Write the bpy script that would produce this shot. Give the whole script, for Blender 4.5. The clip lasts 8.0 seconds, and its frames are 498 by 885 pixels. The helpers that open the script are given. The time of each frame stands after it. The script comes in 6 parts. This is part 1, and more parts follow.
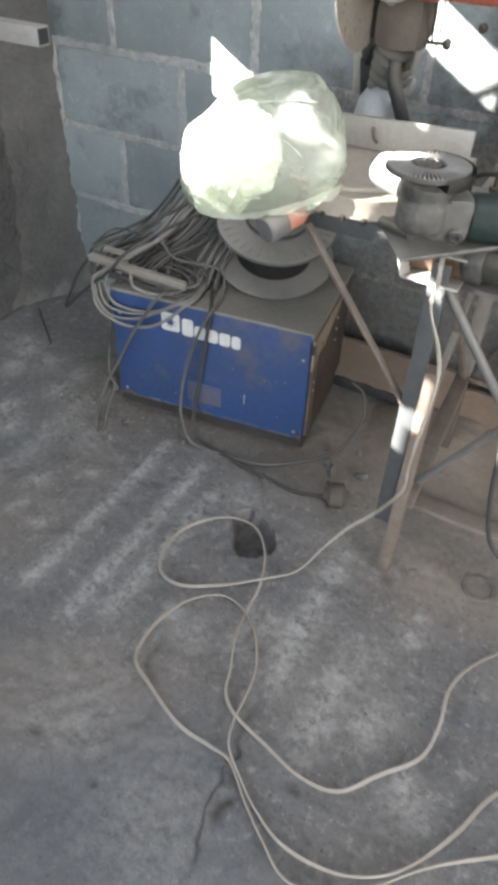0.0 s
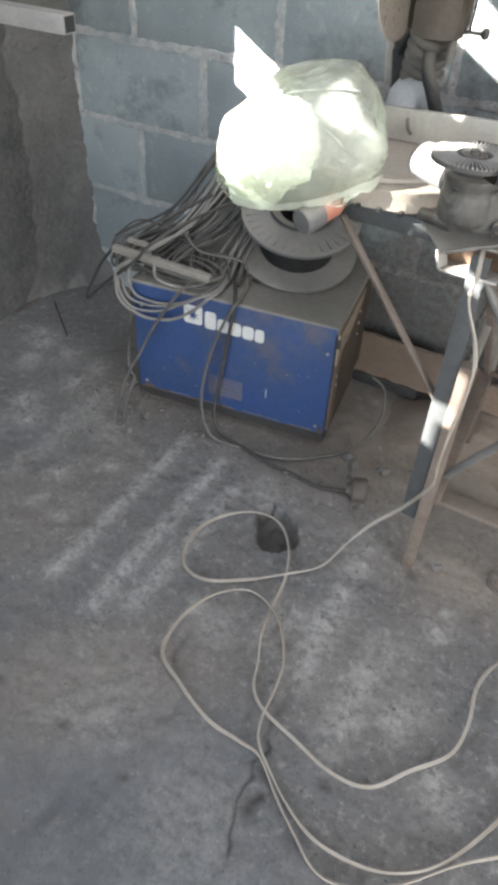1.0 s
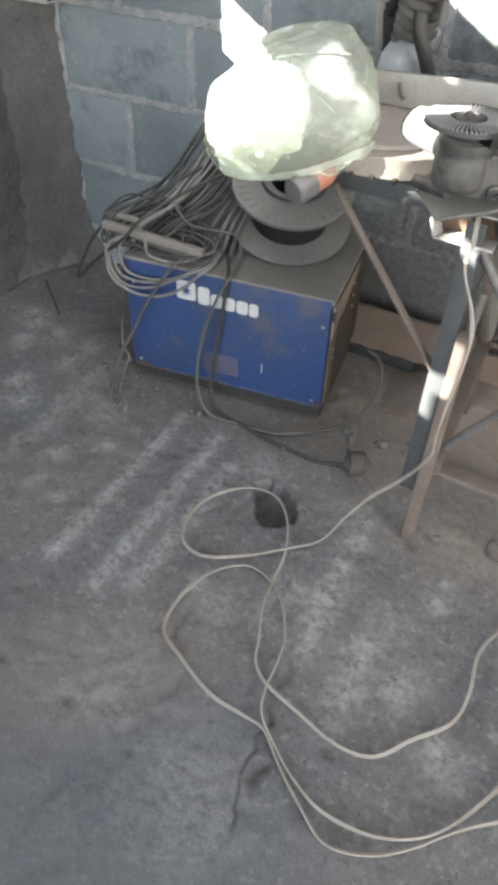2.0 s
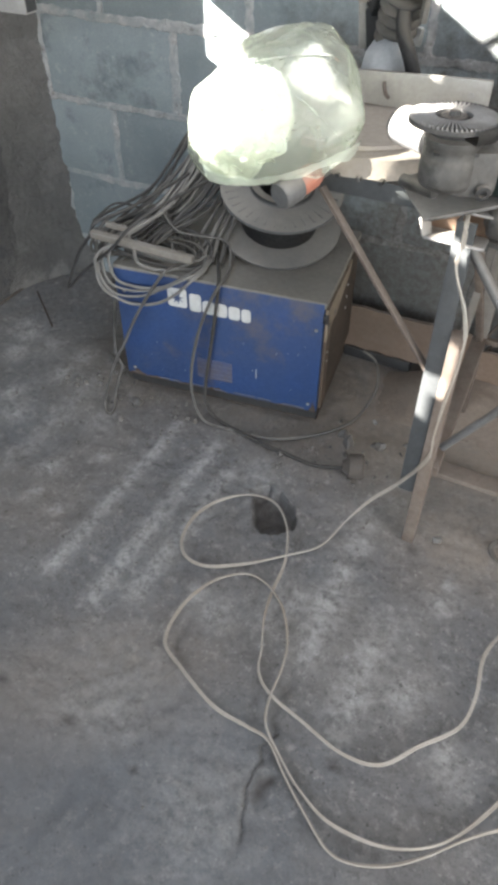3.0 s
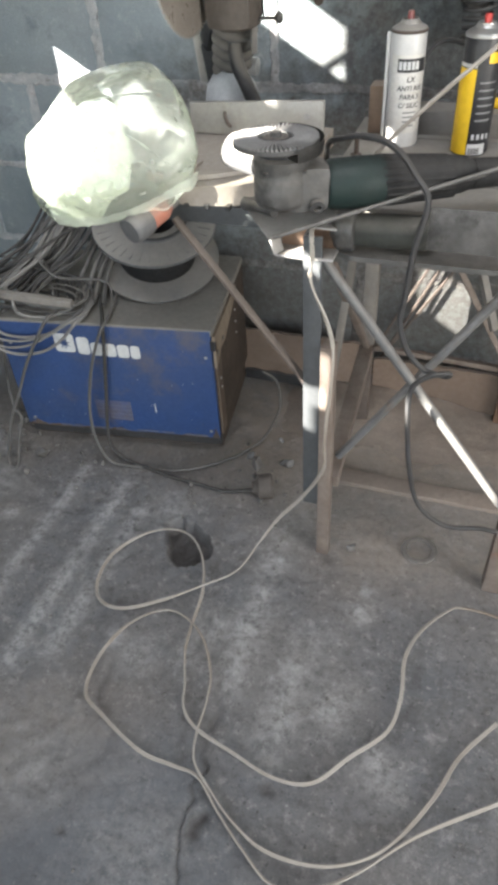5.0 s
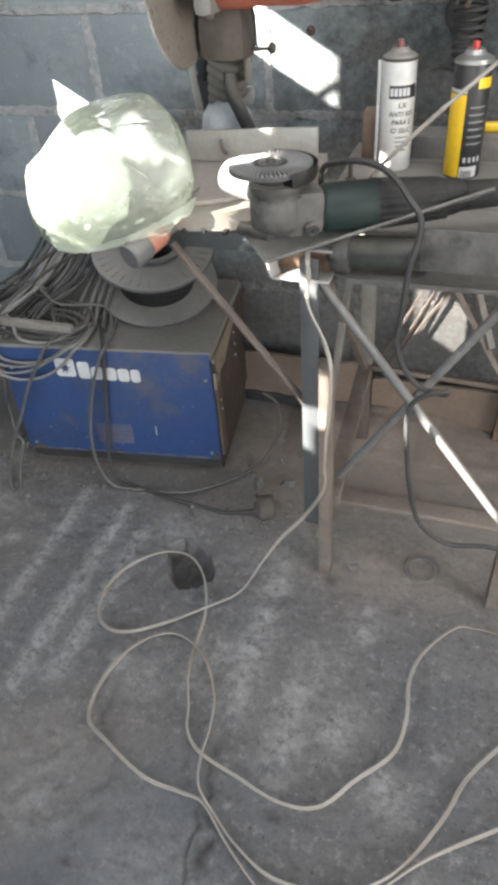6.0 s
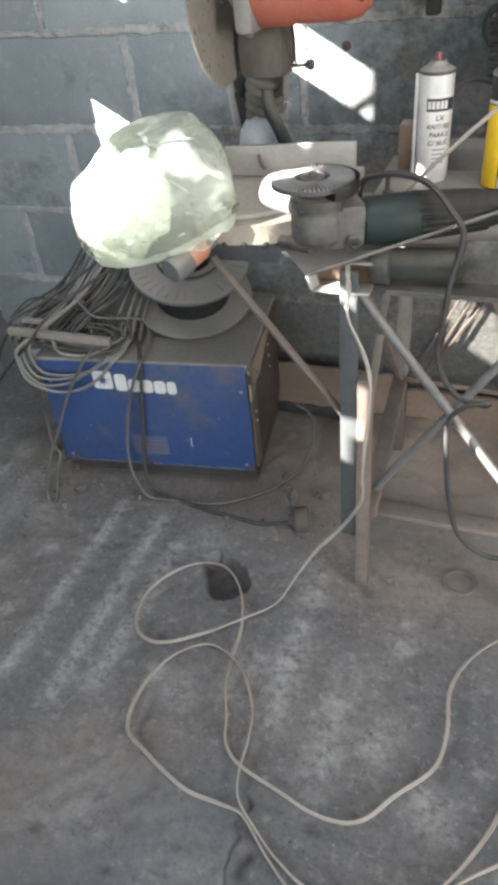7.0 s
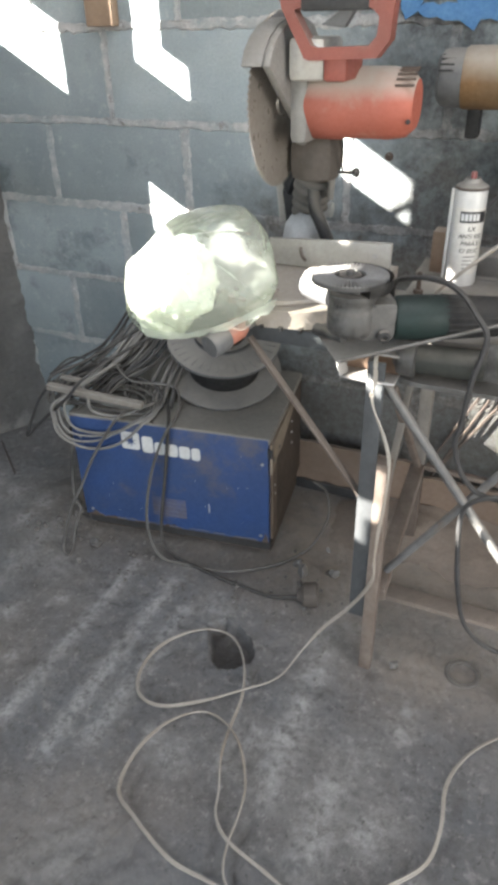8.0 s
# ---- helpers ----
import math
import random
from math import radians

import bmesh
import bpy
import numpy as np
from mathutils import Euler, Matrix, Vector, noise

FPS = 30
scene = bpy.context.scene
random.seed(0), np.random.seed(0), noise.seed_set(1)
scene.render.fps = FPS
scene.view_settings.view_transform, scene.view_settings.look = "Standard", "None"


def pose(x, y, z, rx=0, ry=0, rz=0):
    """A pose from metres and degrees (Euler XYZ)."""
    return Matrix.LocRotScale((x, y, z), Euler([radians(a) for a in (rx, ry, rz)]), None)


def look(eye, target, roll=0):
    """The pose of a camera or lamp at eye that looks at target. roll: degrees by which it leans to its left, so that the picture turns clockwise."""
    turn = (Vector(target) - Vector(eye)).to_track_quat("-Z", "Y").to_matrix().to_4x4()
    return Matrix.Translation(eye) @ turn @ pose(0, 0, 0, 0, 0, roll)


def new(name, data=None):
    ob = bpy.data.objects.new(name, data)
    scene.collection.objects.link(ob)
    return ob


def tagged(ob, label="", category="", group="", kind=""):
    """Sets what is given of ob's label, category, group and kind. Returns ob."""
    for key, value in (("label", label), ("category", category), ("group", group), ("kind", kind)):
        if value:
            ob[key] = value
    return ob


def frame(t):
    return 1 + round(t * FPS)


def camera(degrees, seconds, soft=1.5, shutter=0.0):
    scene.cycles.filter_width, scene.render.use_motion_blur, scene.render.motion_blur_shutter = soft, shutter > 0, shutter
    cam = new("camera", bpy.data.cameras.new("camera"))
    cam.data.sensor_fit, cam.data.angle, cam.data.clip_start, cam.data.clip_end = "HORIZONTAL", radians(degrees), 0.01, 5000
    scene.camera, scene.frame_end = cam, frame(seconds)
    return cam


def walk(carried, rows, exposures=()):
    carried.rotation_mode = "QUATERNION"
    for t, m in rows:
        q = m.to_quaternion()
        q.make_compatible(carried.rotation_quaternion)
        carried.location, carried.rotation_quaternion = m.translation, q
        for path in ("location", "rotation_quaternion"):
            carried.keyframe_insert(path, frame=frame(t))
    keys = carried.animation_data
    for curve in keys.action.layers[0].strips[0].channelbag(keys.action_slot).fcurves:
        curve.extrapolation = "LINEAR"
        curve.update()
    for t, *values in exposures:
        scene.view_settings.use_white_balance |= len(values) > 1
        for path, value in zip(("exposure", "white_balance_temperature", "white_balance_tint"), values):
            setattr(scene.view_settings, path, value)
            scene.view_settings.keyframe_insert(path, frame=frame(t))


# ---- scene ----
cam = camera(40.1, 8.0, 4.3, 0.5)
PATH = [
    (0, (1.224, 0.486, 1.103), (0.527, 1.816, -0.218), 2.6),
    (0.2, (1.212, 0.481, 1.103), (0.503, 1.825, -0.198), 2.7),
    (0.5, (1.184, 0.469, 1.101), (0.491, 1.79, -0.231), 3.3),
    (0.8, (1.176, 0.465, 1.096), (0.485, 1.778, -0.245), 3.3),
    (1, (1.175, 0.464, 1.093), (0.488, 1.789, -0.238), 3.1),
    (1.5, (1.175, 0.46, 1.091), (0.492, 1.769, -0.258), 2.5),
    (2, (1.175, 0.469, 1.087), (0.517, 1.757, -0.294), 2),
    (3.3, (1.178, 0.491, 1.084), (0.504, 1.781, -0.288), -1.1),
    (3.5, (1.179, 0.493, 1.083), (0.501, 1.787, -0.283), -1.7),
    (4, (1.183, 0.497, 1.079), (0.526, 1.791, -0.298), -2.4),
    (4.2, (1.193, 0.5, 1.076), (0.573, 1.801, -0.31), -2.4),
    (4.5, (1.218, 0.509, 1.07), (0.646, 1.865, -0.284), -3),
    (4.7, (1.251, 0.52, 1.073), (0.699, 1.907, -0.257), -3.4),
    (5.8, (1.278, 0.524, 1.082), (0.7, 1.947, -0.199), -5.2),
    (6, (1.272, 0.518, 1.08), (0.705, 1.961, -0.184), -4.8),
    (6.5, (1.255, 0.522, 1.083), (0.631, 1.952, -0.168), -5.6),
    (7, (1.253, 0.507, 1.085), (0.612, 1.946, -0.147), -6.4),
    (7.1, (1.261, 0.509, 1.093), (0.591, 1.948, -0.125), -6.7),
    (7.2, (1.268, 0.498, 1.098), (0.567, 1.983, -0.046), -6.3),
    (7.3, (1.265, 0.482, 1.112), (0.558, 1.993, 0.005), -5.2),
    (7.5, (1.264, 0.464, 1.125), (0.573, 1.993, 0.037), -3.4),
    (7.7, (1.27, 0.466, 1.12), (0.536, 1.981, 0.04), -3.6),
    (8, (1.255, 0.469, 1.112), (0.541, 2.008, 0.053), -1.5),
]
walk(cam, [(t, look(eye, target, roll)) for t, eye, target, roll in PATH], [(0, 4.11), (4.0, 4.11), (4.7, 4.04), (6.0, 3.99), (8.0, 3.97)])

# ---- light ----
SUN = Vector((1.0, 0.8, -0.6))           # the way the sunlight travels
world = bpy.data.worlds.new("world")
scene.world = world
world.use_nodes = True
wn = world.node_tree
sky = wn.nodes.new("ShaderNodeTexSky")
sky.sky_type, sky.sun_disc = "NISHITA", False
sky.sun_elevation, sky.sun_rotation = radians(25), math.atan2(-SUN.x, -SUN.y)
wn.nodes["Background"].inputs["Strength"].default_value = 0.05
wn.links.new(sky.outputs[0], wn.nodes["Background"].inputs[0])

sun_data = bpy.data.lights.new("sun", "SUN")
sun_data.energy, sun_data.angle, sun_data.color = 5.0, radians(0.4), (1.0, 0.95, 0.86)
sun = new("sun", sun_data)
sun.matrix_world = look((-6, -5, 5), Vector((-6, -5, 5)) + SUN)


def fill_light(name, place, target, w, h, power, color):
    data = bpy.data.lights.new(name, "AREA")
    data.shape, data.size, data.size_y, data.energy, data.color = "RECTANGLE", w, h, power, color
    ob = new(name, data)
    ob.matrix_world = look(place, target)
    return ob


# Unseen fill lamps; their doors, window and roof opening are added for them.
fill_light("south_fill", (1.6, -2.55, 1.25), (1.2, 1.5, 0.4), 2.2, 2.2, 2.35, (0.98, 0.97, 0.96))
fill_light("east_fill", (3.94, -0.1, 1.1), (1.2, 1.6, 0.1), 1.5, 2.0, 6.2, (1.0, 0.93, 0.86))
fill_light("roof_fill", (1.4, 0.6, 2.69), (1.3, 1.2, 0.0), 1.2, 1.1, 1.95, (1.0, 0.98, 0.97))
fill_light("west_fill", (-0.24, -1.35, 1.55), (1.2, 0.9, 0.2), 1.5, 0.9, 1.3, (0.86, 0.93, 1.0))


# ---- materials ----
def shade(name):
    m = bpy.data.materials.new(name)
    m.use_nodes = True
    return m, m.node_tree, m.node_tree.nodes["Principled BSDF"]


def node(t, kind, **values):
    n = t.nodes.new(kind)
    for key, value in values.items():
        if key in n.inputs:
            n.inputs[key].default_value = value
    return n


def noise_of(t, scale, detail=6.0, rough=0.6, space="Object", seed=0.0):
    c = t.nodes.new("ShaderNodeTexCoord")
    if space == "World":
        g = t.nodes.new("ShaderNodeNewGeometry")
        src = g.outputs["Position"]
    else:
        src = c.outputs["Object"]
    if seed:
        mp = node(t, "ShaderNodeMapping")
        mp.inputs["Location"].default_value = (seed, seed * 0.7, -seed)
        t.links.new(src, mp.inputs[0])
        src = mp.outputs[0]
    n = node(t, "ShaderNodeTexNoise", Scale=scale, Detail=detail, Roughness=rough)
    t.links.new(src, n.inputs["Vector"])
    return n.outputs["Fac"]


def ramp(t, src, lo, hi, a=0.0, b=1.0):
    n = t.nodes.new("ShaderNodeMapRange")
    n.inputs["From Min"].default_value, n.inputs["From Max"].default_value = lo, hi
    n.inputs["To Min"].default_value, n.inputs["To Max"].default_value = a, b
    t.links.new(src, n.inputs["Value"])
    return n.outputs[0]


def mix(t, fac, a, b):
    n = t.nodes.new("ShaderNodeMix")
    n.data_type = "RGBA"
    t.links.new(fac, n.inputs[0])
    for slot, value in ((6, a), (7, b)):
        if isinstance(value, tuple):
            n.inputs[slot].default_value = (*value[:3], 1)
        else:
            t.links.new(value, n.inputs[slot])
    return n.outputs[2]


def times(t, a, b):
    n = t.nodes.new("ShaderNodeMath")
    n.operation = "MULTIPLY"
    for i, value in enumerate((a, b)):
        if isinstance(value, (int, float)):
            n.inputs[i].default_value = value
        else:
            t.links.new(value, n.inputs[i])
    return n.outputs[0]


def up_facing(t, lo=0.2, hi=0.75):
    g = t.nodes.new("ShaderNodeNewGeometry")
    s = t.nodes.new("ShaderNodeSeparateXYZ")
    t.links.new(g.outputs["Normal"], s.inputs[0])
    return ramp(t, s.outputs[2], lo, hi)


DUST = (0.34, 0.31, 0.27)


def surface(name, base, other=None, rough=0.75, metal=0.0, scale=9.0, grain=70.0, bump=0.25, stain=None, stain_at=0.6,
            dust=0.0, space="Object", seed=0.0, depth=0.004, vary=0.0, settle=(0.2, 0.75), spec=0.5):
    """A worn surface: two tones in broad patches, fine grain, stains, and dust that settled on top."""
    m, t, p = shade(name)
    other = other or tuple(c * 0.72 for c in base)
    col = mix(t, ramp(t, noise_of(t, scale, space=space, seed=seed), 0.32, 0.68), base, other)
    fine = noise_of(t, grain, 8.0, 0.7, space, seed + 1.3)
    col = mix(t, ramp(t, fine, 0.35, 0.75, 0.0, 0.55), col, tuple(c * 0.6 for c in base))
    if stain:
        col = mix(t, ramp(t, noise_of(t, scale * 0.6, 10.0, 0.72, space, seed + 5), stain_at, stain_at + 0.1, 0, 0.9), col, stain)
    if vary:
        info = t.nodes.new("ShaderNodeObjectInfo")
        hsv = t.nodes.new("ShaderNodeHueSaturation")
        t.links.new(ramp(t, info.outputs["Random"], 0, 1, 1 - vary, 1 + vary), hsv.inputs["Value"])
        t.links.new(col, hsv.inputs["Color"])
        col = hsv.outputs[0]
    r_src = ramp(t, fine, 0.3, 0.7, max(rough - 0.15, 0.05), min(rough + 0.12, 1))
    if dust:
        d = times(t, up_facing(t, *settle), ramp(t, noise_of(t, scale * 1.6, 6, 0.65, space, seed + 9), 0.25, 0.6, dust * 0.55, dust))
        col = mix(t, d, col, DUST)
    t.links.new(col, p.inputs["Base Color"])
    t.links.new(r_src, p.inputs["Roughness"])
    p.inputs["Metallic"].default_value = metal
    p.inputs["Specular IOR Level"].default_value = spec
    b = node(t, "ShaderNodeBump", Strength=bump, Distance=depth)
    t.links.new(fine, b.inputs["Height"])
    t.links.new(b.outputs[0], p.inputs["Normal"])
    return m


M_BLOCK = surface("painted_block", (0.35, 0.395, 0.41), (0.255, 0.3, 0.32), 0.85, scale=5, grain=190, bump=1.0, stain=(0.13, 0.155, 0.168), stain_at=0.53, space="World", depth=0.007, vary=0.16)


def wear(m, tone, scale, lo, hi, top, seed):
    """Scuffs and smears of another tone in ragged spots."""
    t = m.node_tree
    p = t.nodes["Principled BSDF"]
    old = p.inputs["Base Color"].links[0].from_socket
    spot = times(t, ramp(t, noise_of(t, scale, 9, 0.78, "World", seed), lo, hi, 0, top), ramp(t, noise_of(t, scale * 0.17, 4, 0.6, "World", seed + 3), 0.42, 0.62, 0.15, 1.0))
    t.links.new(mix(t, spot, old, tone), p.inputs["Base Color"])


wear(M_BLOCK, (0.5, 0.51, 0.5), 46, 0.54, 0.68, 0.75, 61)
wear(M_BLOCK, (0.1, 0.115, 0.125), 90, 0.58, 0.7, 0.7, 67)


def soot_and_shade(m, amount):
    """Sooty smear from grinding and welding behind the work table, with the shade below painted in: ragged and dark on
    the wall.
    """
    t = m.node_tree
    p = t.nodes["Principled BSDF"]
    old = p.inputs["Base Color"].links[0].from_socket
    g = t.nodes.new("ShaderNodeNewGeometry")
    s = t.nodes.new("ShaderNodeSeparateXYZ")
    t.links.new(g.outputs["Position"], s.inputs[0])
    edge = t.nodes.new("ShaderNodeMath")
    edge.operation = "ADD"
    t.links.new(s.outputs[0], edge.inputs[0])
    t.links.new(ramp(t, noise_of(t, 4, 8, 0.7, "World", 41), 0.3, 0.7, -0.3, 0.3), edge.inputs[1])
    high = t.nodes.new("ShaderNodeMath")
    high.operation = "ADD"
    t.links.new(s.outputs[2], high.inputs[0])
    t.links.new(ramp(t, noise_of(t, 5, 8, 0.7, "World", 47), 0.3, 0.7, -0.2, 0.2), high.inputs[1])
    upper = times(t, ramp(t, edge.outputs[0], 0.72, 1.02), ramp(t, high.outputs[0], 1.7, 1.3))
    # the low part also paints in the shade under table and saw
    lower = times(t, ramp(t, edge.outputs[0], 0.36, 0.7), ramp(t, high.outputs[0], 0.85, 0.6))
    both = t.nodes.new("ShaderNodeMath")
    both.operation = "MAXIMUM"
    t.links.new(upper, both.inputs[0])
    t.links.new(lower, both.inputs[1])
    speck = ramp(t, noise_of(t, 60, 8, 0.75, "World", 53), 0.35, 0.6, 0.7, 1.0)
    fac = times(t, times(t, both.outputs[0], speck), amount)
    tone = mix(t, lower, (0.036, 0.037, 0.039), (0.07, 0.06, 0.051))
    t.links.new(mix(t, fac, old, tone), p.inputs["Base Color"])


soot_and_shade(M_BLOCK, 0.92)
M_MORTAR = surface("mortar", (0.6, 0.585, 0.57), (0.36, 0.375, 0.385), 0.95, scale=38, grain=150, bump=1.0, stain=(0.26, 0.25, 0.245), stain_at=0.57, space="World", depth=0.01)
wear(M_MORTAR, (0.3, 0.34, 0.355), 13, 0.44, 0.56, 0.95, 71)
wear(M_MORTAR, (0.17, 0.145, 0.13), 34, 0.57, 0.64, 0.8, 77)
wear(M_MORTAR, (0.75, 0.74, 0.72), 60, 0.56, 0.64, 0.9, 83)
soot_and_shade(M_MORTAR, 0.9)
M_PLASTER = surface("rough_plaster", (0.165, 0.16, 0.153), (0.105, 0.102, 0.098), 0.92, scale=7, grain=75, bump=1.0, stain=(0.21, 0.2, 0.19), stain_at=0.55, space="World", depth=0.01)
M_WEST = surface("dirty_plaster", (0.125, 0.121, 0.117), (0.072, 0.072, 0.073), 0.92, scale=6, grain=60, bump=1.0, stain=(0.055, 0.056, 0.06), stain_at=0.53, space="World", depth=0.012)
wear(M_PLASTER, (0.085, 0.08, 0.077), 18, 0.55, 0.64, 0.75, 91)
wear(M_WEST, (0.16, 0.154, 0.148), 12, 0.52, 0.62, 0.7, 97)
wear(M_WEST, (0.05, 0.052, 0.056), 22, 0.53, 0.62, 0.8, 103)
M_CEIL = surface("fibre_cement", (0.4, 0.39, 0.37), None, 0.9, scale=3, space="World")
M_BLUE = surface("blue_enamel", (0.022, 0.055, 0.165), (0.031, 0.054, 0.12), 0.5, scale=7, grain=140, bump=0.1, stain=(0.075, 0.075, 0.1), stain_at=0.53, dust=0.7, seed=2)
M_RUST = surface("rusted_steel", (0.2, 0.12, 0.075), (0.11, 0.075, 0.055), 0.8, 0.2, scale=14, grain=90, bump=0.4, dust=0.5)
M_TOPDUST = surface("dusty_lid", (0.2295, 0.2125, 0.187), (0.1785, 0.17, 0.153), 0.9, scale=8, grain=80, bump=0.25, seed=3)
M_SIDE = surface("blackened_rust", (0.075, 0.058, 0.046), (0.045, 0.037, 0.031), 0.9, scale=14, grain=100, bump=0.4, stain=(0.085, 0.06, 0.045), stain_at=0.58, spec=0.2)
M_LIDSIDE = surface("dusty_lid_edge", (0.25, 0.205, 0.155), (0.17, 0.13, 0.095), 0.9, scale=16, grain=90, bump=0.3, stain=(0.09, 0.07, 0.055), stain_at=0.57, seed=4)
M_WHITE = surface("white_print", (0.58, 0.58, 0.565), (0.42, 0.43, 0.44), 0.6, scale=40, bump=0.05)
M_STEEL = surface("grey_painted_steel", (0.062, 0.067, 0.071), (0.045, 0.047, 0.05), 0.65, 0.1, scale=10, grain=100, bump=0.2, stain=(0.17, 0.11, 0.08), stain_at=0.62, dust=0.6)
M_RAW = surface("raw_steel", (0.38, 0.37, 0.36), (0.27, 0.26, 0.25), 0.55, 0.3, scale=12, grain=110, bump=0.15, stain=(0.2, 0.13, 0.09), stain_at=0.66, dust=0.5)
M_DIRTYALU = surface("dirty_cast_metal", (0.135, 0.132, 0.128), (0.05, 0.049, 0.048), 0.55, 0.45, scale=22, grain=130, bump=0.5, stain=(0.035, 0.034, 0.033), stain_at=0.53, dust=0.35)
M_SHEET = surface("dull_sheet_metal", (0.21, 0.206, 0.2), (0.15, 0.147, 0.143), 0.6, 0.2, scale=10, grain=120, bump=0.15, stain=(0.16, 0.14, 0.12), stain_at=0.64, dust=0.3)
M_ALU = surface("cast_aluminium", (0.43, 0.41, 0.375), (0.32, 0.308, 0.285), 0.5, 0.35, scale=9, grain=130, bump=0.15, dust=0.55)
M_ORANGE = surface("orange_plastic", (0.34, 0.088, 0.055), (0.27, 0.08, 0.055), 0.65, scale=8, grain=150, bump=0.08, stain=(0.3, 0.17, 0.13), stain_at=0.58, dust=1.0, settle=(0.12, 0.6))
M_GRIP = surface("grimy_orange_plastic", (0.23, 0.06, 0.042), (0.16, 0.055, 0.042), 0.6, scale=10, grain=150, bump=0.1, stain=(0.2, 0.12, 0.1), stain_at=0.6, dust=0.35)
M_DOME = surface("pale_grey_casting", (0.52, 0.54, 0.56), (0.42, 0.43, 0.44), 0.6, 0.1, scale=12, grain=140, bump=0.1, stain=(0.3, 0.29, 0.28), stain_at=0.62)
M_BLADE = surface("saw_blade_steel", (0.37, 0.335, 0.295), (0.28, 0.25, 0.22), 0.36, 0.45, scale=5, grain=60, bump=0.02, stain=(0.22, 0.18, 0.14), stain_at=0.6)
M_BLACK = surface("black_plastic", (0.028, 0.028, 0.03), (0.045, 0.045, 0.045), 0.55, scale=10, grain=120, bump=0.15, dust=0.45, spec=0.2)
M_GREEN = surface("dark_green_plastic", (0.012, 0.026, 0.024), (0.016, 0.022, 0.021), 0.5, scale=9, grain=140, bump=0.1, dust=0.03, spec=0.2)
M_GREENGREY = surface("grey_green_paint", (0.05, 0.053, 0.048), (0.028, 0.03, 0.028), 0.8, 0.1, scale=16, grain=100, bump=0.35, stain=(0.085, 0.078, 0.07), stain_at=0.55, dust=0.3, spec=0.2)
M_REEL = surface("grey_reel_plastic", (0.1012, 0.1021, 0.1038), (0.0748, 0.0748, 0.0774), 0.7, scale=9, grain=100, bump=0.12, dust=0.45)
M_WOOD = surface("brown_board", (0.27, 0.19, 0.13), (0.19, 0.13, 0.09), 0.85, scale=6, grain=90, bump=0.3, dust=0.4)
M_GREYWOOD = surface("weathered_wood", (0.23, 0.212, 0.188), (0.15, 0.14, 0.126), 0.9, scale=12, grain=120, bump=0.4, dust=0.3)
M_CORD = surface("white_cord", (0.35, 0.326, 0.29), (0.235, 0.2, 0.166), 0.42, scale=5, grain=140, bump=0.08, stain=(0.17, 0.13, 0.095), stain_at=0.55, space="World")
M_GREYCABLE = surface("grey_cable", (0.105, 0.103, 0.098), (0.055, 0.054, 0.052), 0.55, scale=16, grain=120, bump=0.12, stain=(0.03, 0.03, 0.03), stain_at=0.56, dust=0.2, space="World", spec=0.25)
M_PALECABLE = surface("dusty_pale_cable", (0.21, 0.205, 0.196), (0.13, 0.127, 0.122), 0.6, scale=18, grain=120, bump=0.12, stain=(0.08, 0.078, 0.075), stain_at=0.6, dust=0.2, space="World", spec=0.25)
M_DARKCABLE = surface("dark_cable", (0.045, 0.045, 0.047), (0.03, 0.029, 0.028), 0.55, scale=14, grain=120, bump=0.12, dust=0.1, space="World", spec=0.25)
M_CAN = surface("white_can", (0.56, 0.555, 0.54), (0.46, 0.455, 0.44), 0.35, 0.0, scale=10, grain=120, bump=0.04, stain=(0.5, 0.46, 0.4), stain_at=0.68)
M_YELLOW = surface("yellow_label", (0.78, 0.5, 0.02), (0.7, 0.44, 0.02), 0.4, scale=10, bump=0.03)
M_INK = surface("black_print", (0.02, 0.02, 0.022), (0.03, 0.03, 0.032), 0.45, scale=10, bump=0.03)
M_FADEDLINE = surface("faded_line", (0.095, 0.105, 0.15), None, 0.7, scale=30, bump=0.05)
M_GREYINK = surface("grey_print", (0.2, 0.2, 0.2), None, 0.5, scale=10, bump=0.03)
M_RED = surface("red_cap", (0.2, 0.04, 0.034), (0.13, 0.04, 0.036), 0.45, scale=20, bump=0.05, dust=0.4)
M_REDCAP = surface("bright_red_cap", (0.5, 0.04, 0.03), (0.4, 0.035, 0.03), 0.4, scale=20, bump=0.05)
M_PAPER = surface("dirty_paper_label", (0.6, 0.585, 0.55), (0.5, 0.475, 0.43), 0.6, scale=30, grain=200, bump=0.06, stain=(0.36, 0.33, 0.28), stain_at=0.6)
M_TIN = surface("tin_collar", (0.5, 0.5, 0.49), (0.38, 0.38, 0.37), 0.4, 0.8, scale=20, bump=0.05)
M_OCHRE = surface("yellow_tool_plastic", (0.18, 0.1, 0.04), (0.12, 0.08, 0.043), 0.9, scale=9, grain=120, bump=0.1, stain=(0.25, 0.2, 0.14), dust=0.75, settle=(-0.1, 0.6))
M_DISC = surface("abrasive_disc", (0.06, 0.059, 0.058), (0.09, 0.088, 0.085), 0.7, 0.2, scale=30, grain=260, bump=0.5, dust=0.08)
M_FLAP = surface("worn_abrasive_cloth", (0.24, 0.235, 0.228), (0.17, 0.166, 0.16), 0.75, 0.1, scale=40, grain=300, bump=0.4)
M_TOOLBLACK = surface("black_tool_plastic", (0.012, 0.012, 0.013), (0.022, 0.022, 0.022), 0.7, scale=12, grain=120, bump=0.15, dust=0.06, spec=0.2)
M_PIPE = surface("dull_steel_pipe", (0.14, 0.141, 0.141), (0.1, 0.097, 0.094), 0.6, 0.2, scale=14, grain=110, bump=0.2, stain=(0.12, 0.085, 0.065), stain_at=0.58, dust=0.45)
